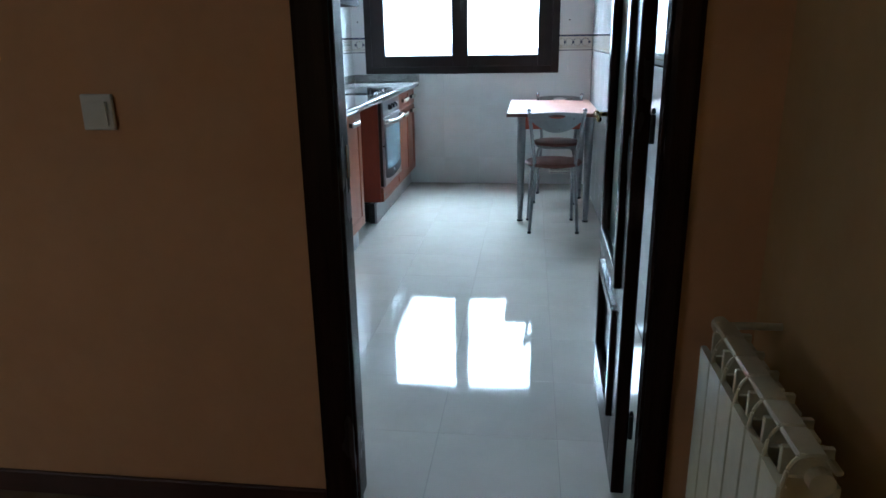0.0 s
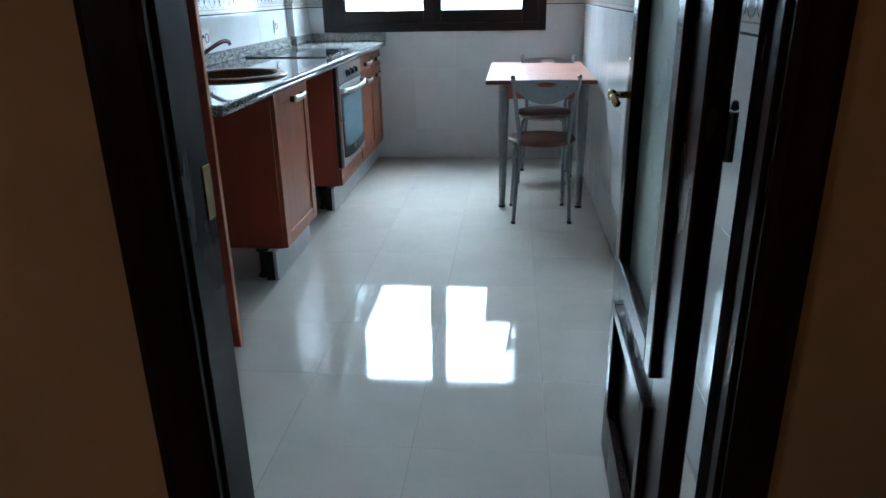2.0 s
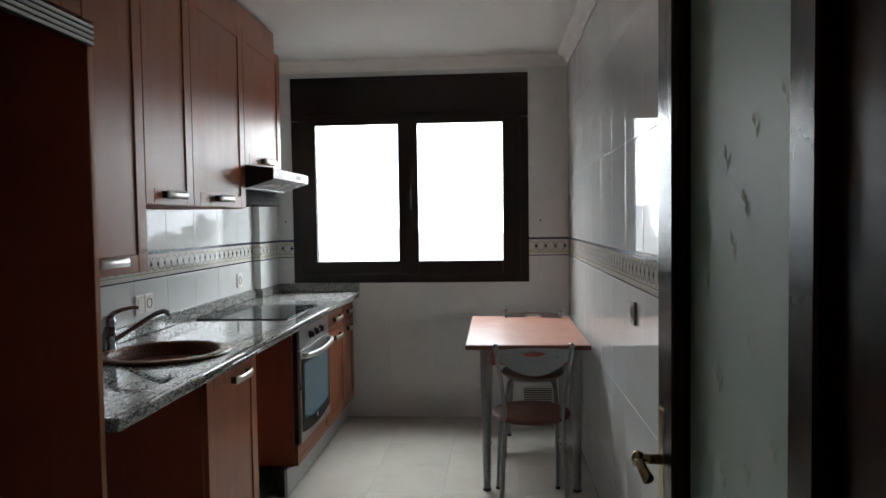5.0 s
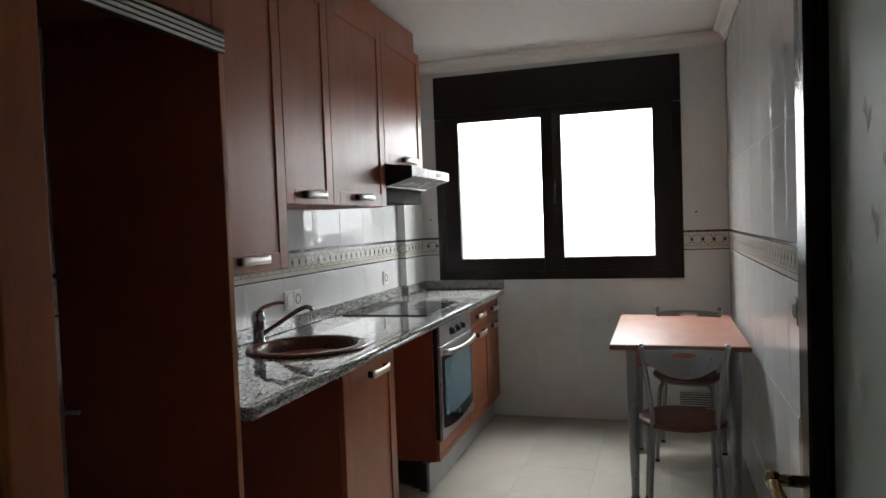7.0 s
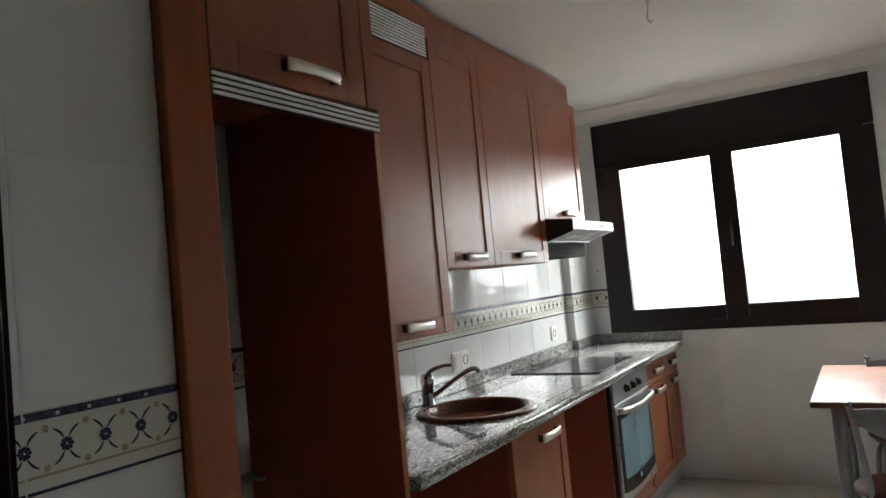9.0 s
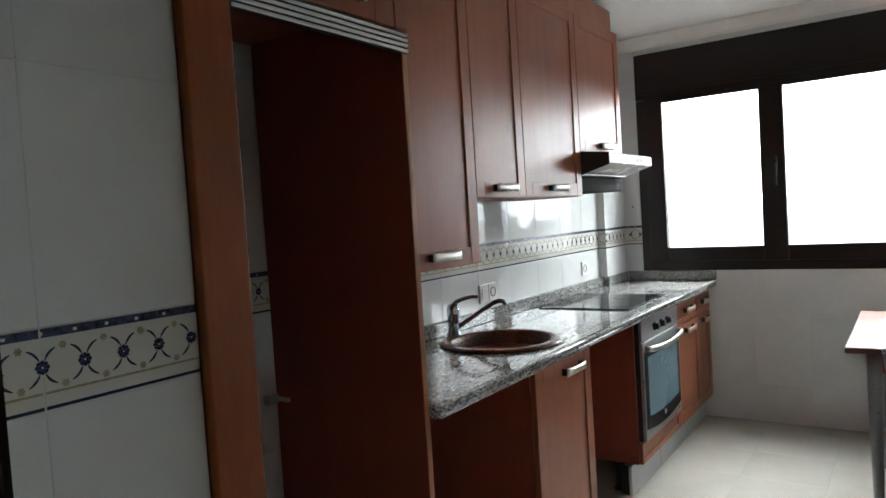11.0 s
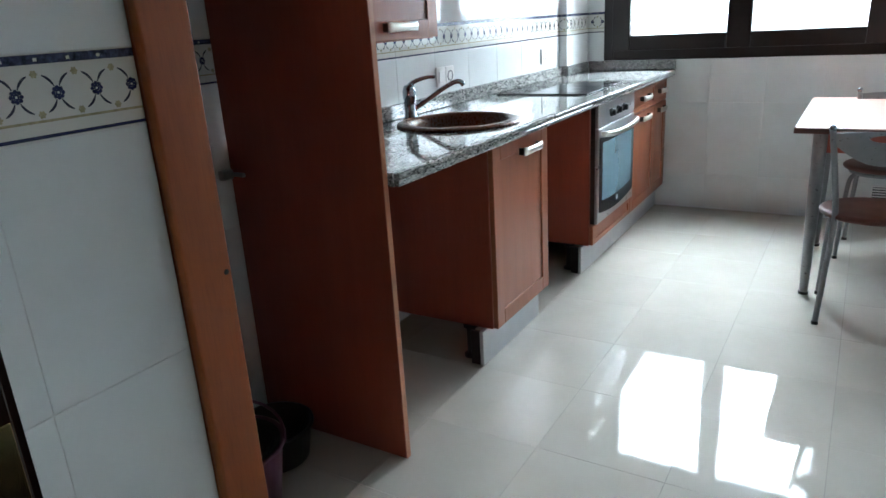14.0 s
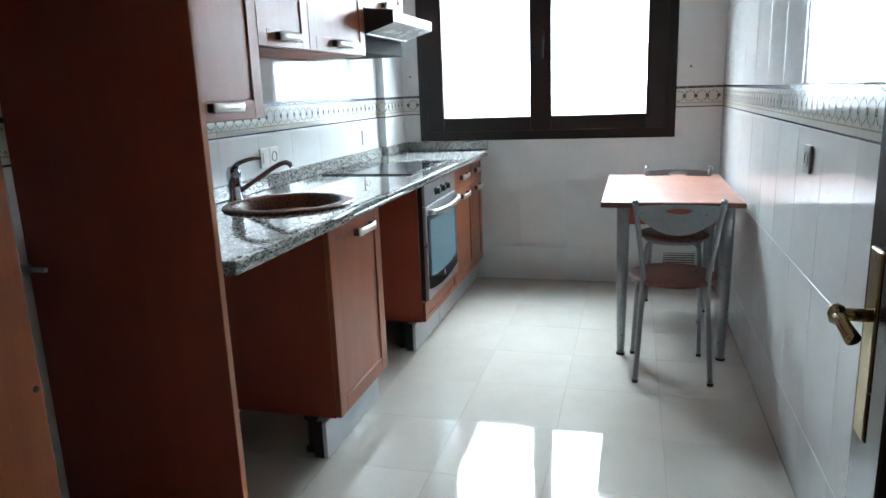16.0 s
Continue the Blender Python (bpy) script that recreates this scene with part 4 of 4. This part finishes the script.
tube(smooth_path([(RF + 0.05, RY + 0.035, RZ1 - 0.035), (RF + 0.07, RY + 0.05, RZ1 - 0.032), (RF + 0.11, RY + 0.05, RZ1 - 0.03), (HX, RY + 0.05, RZ1 - 0.03)]), 0.008, 10, bm)
lathe([(0, 0), (0.017, 0.001), (0.019, 0.006), (0.017, 0.028), (0.012, 0.034), (0, 0.035)], (0, 0, 0), 14, bm, 1.0, Matrix.Translation((RF + 0.052, RY + 0.04, RZ1 - 0.034)) @ Matrix.Rotation(radians(-90), 4, "X"))
part("valve", bm, RADIATOR, radiator, smooth=True)
part("end_plug", tube([(RF + 0.05, RY - 6 * 0.078 - 0.016, RZ1 - 0.035), (RF + 0.05, RY - 6 * 0.078 + 0.003, RZ1 - 0.035)], 0.018, 14), RADIATOR, radiator)
for y in (RY - 0.12, RY - 0.36):
    part("bracket", box(RB - 0.002, HX, y - 0.01, y + 0.01, 0.5, 0.53), RADIATOR, radiator)
    part("bracket", box(RB - 0.002, HX, y - 0.01, y + 0.01, 0.14, 0.17), RADIATOR, radiator)

switch = thing("light_switch", "ivory light switch on the peach hall wall", "light switch", (0.52, YC, 1.07))
pl = part("plate", box(0.512, 0.592, YC - 0.010, YC, 1.036, 1.120, 0.004, None, 2), WHITE_PLASTIC, switch)
part("rocker", prism([(YC - 0.010, 1.047), (YC - 0.013, 1.047), (YC - 0.018, 1.103), (YC - 0.010, 1.103)], 0, 0.527, 0.577), WHITE_PLASTIC, pl)

# ---- wall tiles, border and floor tiles ----
TILE_MESH = {}


def tile_mesh(w, h, t, material):
    """A flat tile in the xy plane with eased edges, its face towards +z."""
    key = (round(w, 3), round(h, 3), round(t, 4), material.name)
    soft = material is WALL_TILE and min(w, h) > 0.04
    if key not in TILE_MESH:
        b = bmesh.new()
        rings = []
        for inset, z in ((0.0, 0.0), (0.0, t - 0.0008), (0.0006, t - 0.0003), (0.003, t - 0.00008), (0.008, t)) if soft else ((0.0, 0.0), (0.0, t - 0.0005), (0.0005, t)):
            rings.append([b.verts.new((sx * (w / 2 - inset), sy * (h / 2 - inset), z)) for sx, sy in ((-1, -1), (1, -1), (1, 1), (-1, 1))])
        for p, q in zip(rings, rings[1:]):
            for i in range(4):
                b.faces.new((p[i], p[(i + 1) % 4], q[(i + 1) % 4], q[i]))
        b.faces.new(rings[-1])
        TILE_MESH[key] = finish("tile", b, material)
    return TILE_MESH[key]


tile_rnd = random.Random(11)


def lay(name, parent, centre, w, h, axes, t, material, joint=0.0016, wobble=0.0011):
    """One tile; axes: its width, height and outward directions."""
    if w < 0.012 or h < 0.012:
        return
    o = new(name, tile_mesh(w - joint, h - joint, t, material))
    u, v, n = (Vector(a) for a in axes)
    m = Matrix((u, v, n)).transposed().to_4x4()
    m.translation = Vector(centre)
    o.parent = parent
    o.matrix_basis = m @ Matrix.Rotation(tile_rnd.uniform(-wobble, wobble), 4, "X") @ Matrix.Rotation(tile_rnd.uniform(-wobble, wobble), 4, "Y")


def minus(r, hole):
    """The pieces of rectangle r = (a0, a1, z0, z1) outside hole."""
    if hole is None or r[1] <= hole[0] or r[0] >= hole[1] or r[3] <= hole[2] or r[2] >= hole[3]:
        return [r]
    out = []
    if r[0] < hole[0]:
        out.append((r[0], hole[0], r[2], r[3]))
    if r[1] > hole[1]:
        out.append((hole[1], r[1], r[2], r[3]))
    a, b = max(r[0], hole[0]), min(r[1], hole[1])
    if r[2] < hole[2]:
        out.append((a, b, r[2], hole[2]))
    if r[3] > hole[3]:
        out.append((a, b, hole[3], r[3]))
    return out


def tile_wall(parent, a0, a1, start, pitch, place, axes, hole=None, top=CZ):
    """Tiles between a0 and a1 along the wall; place(a, z) gives the point on the backing."""
    cuts = [a0] + [start + pitch * k for k in range(-60, 60) if a0 + 0.01 < start + pitch * k < a1 - 0.01] + [a1]
    rows = [z for z in ROWS if z < top - 0.01] + [top]
    for z0, z1 in zip(rows, rows[1:]):
        band = z0 == BAND0
        for c0, c1 in zip(cuts, cuts[1:]):
            for r in minus((c0, c1, z0, z1), hole):
                lay("border_tile" if band else "tile", parent, place((r[0] + r[1]) / 2, (r[2] + r[3]) / 2), r[1] - r[0], r[3] - r[2], axes, 0.009, BAND_TILE if band else WALL_TILE)


def border(parent, a0, a1, start, pitch, place, along, out):
    """The printed border: lines, ovals of sprigs and flowers, a little proud of the glaze."""
    blue, ink, gold, pale, navy = (bmesh.new() for _ in range(5))
    up, u, n = Vector((0, 0, 1)), Vector(along), Vector(out)

    def P(a, z, lift=0.0098):
        return place(a, z) + n * lift

    def strip(b, p0, p1, z0, z1, lift=0.0097):
        f = [b.verts.new(P(a, z, lift)) for a, z in ((p0, z0), (p1, z0), (p1, z1), (p0, z1))]
        b.faces.new(f)

    def blob(b, a, z, r, k, ph=0.0):
        b.faces.new([b.verts.new(P(a + r * math.cos(ph + math.tau * i / k), z + r * math.sin(ph + math.tau * i / k), 0.0101)) for i in range(k)])

    cuts = [a0] + [start + pitch * k for k in range(-60, 60) if a0 + 0.01 < start + pitch * k < a1 - 0.01] + [a1]
    for c0, c1 in zip(cuts, cuts[1:]):
        strip(navy, c0 + 0.0015, c1 - 0.0015, BAND1 - 0.0165, BAND1 - 0.0025)
        strip(blue, c0 + 0.0015, c1 - 0.0015, BAND0 + 0.003, BAND0 + 0.0085)
        strip(gold, c0 + 0.0015, c1 - 0.0015, BAND0 + 0.027, BAND0 + 0.031)
    a = a0 + 0.012
    while a < a1 - 0.02:
        strip(pale, a, a + 0.006, BAND1 - 0.0125, BAND1 - 0.0075, 0.0103)
        a += 0.052
    per, zc = 0.065, (BAND0 + BAND1) / 2 + 0.004
    k0, k1 = math.ceil((a0 - start) / per), math.floor((a1 - start) / per)
    for k in range(k0 - 1, k1 + 1):
        a = start + k * per
        if a0 + 0.008 < a < a1 - 0.008:
            for i in range(8):
                an = math.tau * i / 8
                blob(blue, a + 0.0078 * math.cos(an), zc + 0.0078 * math.sin(an), 0.0036, 6)
            blob(blue, a, zc, 0.0052, 8)
            strip(pale, a - 0.0016, a + 0.0016, zc - 0.0016, zc + 0.0016, 0.0105)
        m = a + per / 2
        if a0 + 0.01 < m < a1 - 0.01:
            for s in (-1, 1):
                for i in range(6):
                    an = math.tau * i / 6
                    blob(gold, m + 0.0042 * math.cos(an), zc + s * 0.030 + 0.0042 * math.sin(an), 0.0024, 5)
                blob(gold, m, zc + s * 0.030, 0.0032, 6)
                for q in (-1, 1):
                    pts = []
                    for i in range(6):
                        an = radians(18 + 50 * i / 5)
                        wd = 0.0021 * math.sin(math.pi * (i + 0.6) / 6.4)
                        for e in (-1, 1):
                            pts.append(P(m + q * (0.030 + e * wd) * math.cos(an), zc + s * (0.030 + e * wd) * math.sin(an)))
                    vv = [ink.verts.new(p) for p in pts]
                    for i in range(5):
                        ink.faces.new((vv[2 * i], vv[2 * i + 1], vv[2 * i + 3], vv[2 * i + 2]))
    for nm, b, mt in (("border_flowers", blue, COBALT), ("border_stripe", navy, MARBLED), ("border_sprigs", ink, INK), ("border_gold", gold, OCHRE), ("border_flecks", pale, BAND_TILE)):
        part(nm, b, mt, parent, kind="stuff")


LEFT = ((0, 1, 0), (0, 0, 1), (1, 0, 0))
RIGHT = ((0, -1, 0), (0, 0, 1), (-1, 0, 0))
FRONT = ((1, 0, 0), (0, 0, 1), (0, -1, 0))
BACK = ((-1, 0, 0), (0, 0, 1), (0, 1, 0))
walls = [
    (wall_left, 0.70, 3.995, 2.212, 0.304, lambda a, z: Vector((-0.009, a, z)), LEFT, None),
    (wall_right, YK, WY, 0.15, 0.308, lambda a, z: Vector((RX + 0.009, a, z)), RIGHT, None),
    (wall_window, 0.05, RX, 0.212, 0.308, lambda a, z: Vector((a, WY + 0.009, z)), FRONT, (0.167, 1.785, 0.941, 2.343)),
    (pier, YK + 0.004, 0.612, 0.336, 0.308, lambda a, z: Vector((0.556, a, z)), LEFT, None),
    (wall_door, 0.5635, 1.024, 0.7, 0.308, lambda a, z: Vector((a, YK - 0.008, z)), BACK, None),
    (column, 3.985, WY, 3.985, 0.4, lambda a, z: Vector((0.041, a, z)), LEFT, None),
    (column, -0.001, 0.049, -0.001, 0.3, lambda a, z: Vector((a, 3.995, z)), FRONT, None),
]
for par, a0, a1, st, pitch, place, axes, hole in walls:
    tile_wall(par, a0, a1, st, pitch, place, axes, hole)
    for s0, s1 in ([(a0, a1)] if hole is None else [(a0, hole[0]), (hole[1], a1)]):
        border(par, s0, s1, st, pitch, place, (0, 1, 0) if axes in (LEFT, RIGHT) else (1, 0, 0), axes[2])

FLAT = ((1, 0, 0), (0, 1, 0), (0, 0, 1))
FP = 0.383
xs = [0.0] + [RX - FP * k for k in range(5, 0, -1)] + [RX - 0.004]
ys = [-0.03] + [0.342 + FP * k for k in range(0, 11) if 0.342 + FP * k < WY - 0.02] + [WY - 0.006]
for x0, x1 in zip(xs, xs[1:]):
    for y0, y1 in zip(ys, ys[1:]):
        lay("floor_tile", floor, ((x0 + x1) / 2, (y0 + y1) / 2, -0.0085), x1 - x0, y1 - y0, FLAT, 0.0085, FLOOR_TILE, 0.0009, 0.0006)
for i in range(48):
    for j in range(5):
        x0 = -1.28 + i * 0.0697
        y1 = -0.034 - j * 0.36 - (0.18 if i % 2 else 0.0)
        if j == 0 and i % 2:
            lay("parquet_block", floor_hall, (x0 + 0.035, -0.034 - 0.09, -0.006), 0.0697, 0.18, FLAT, 0.006, PARQUET, 0.001, 0.001)
        lay("parquet_block", floor_hall, (x0 + 0.035, y1 - 0.18, -0.006), 0.0697, 0.36, FLAT, 0.006, PARQUET, 0.001, 0.001)
bm = bmesh.new()
for i in range(48):
    for j in range(6):
        x0, y1 = -1.28 + i * 0.0697, -1.834 - j * 0.36 - (0.18 if i % 2 else 0.0)
        box(x0 + 0.0005, x0 + 0.0692, max(HB + 0.002, y1 - 0.3595), y1 - 0.0005, -0.006, 0.0, 0.0, bm)
part("parquet_rest", bm, PARQUET, floor_hall, kind="stuff")
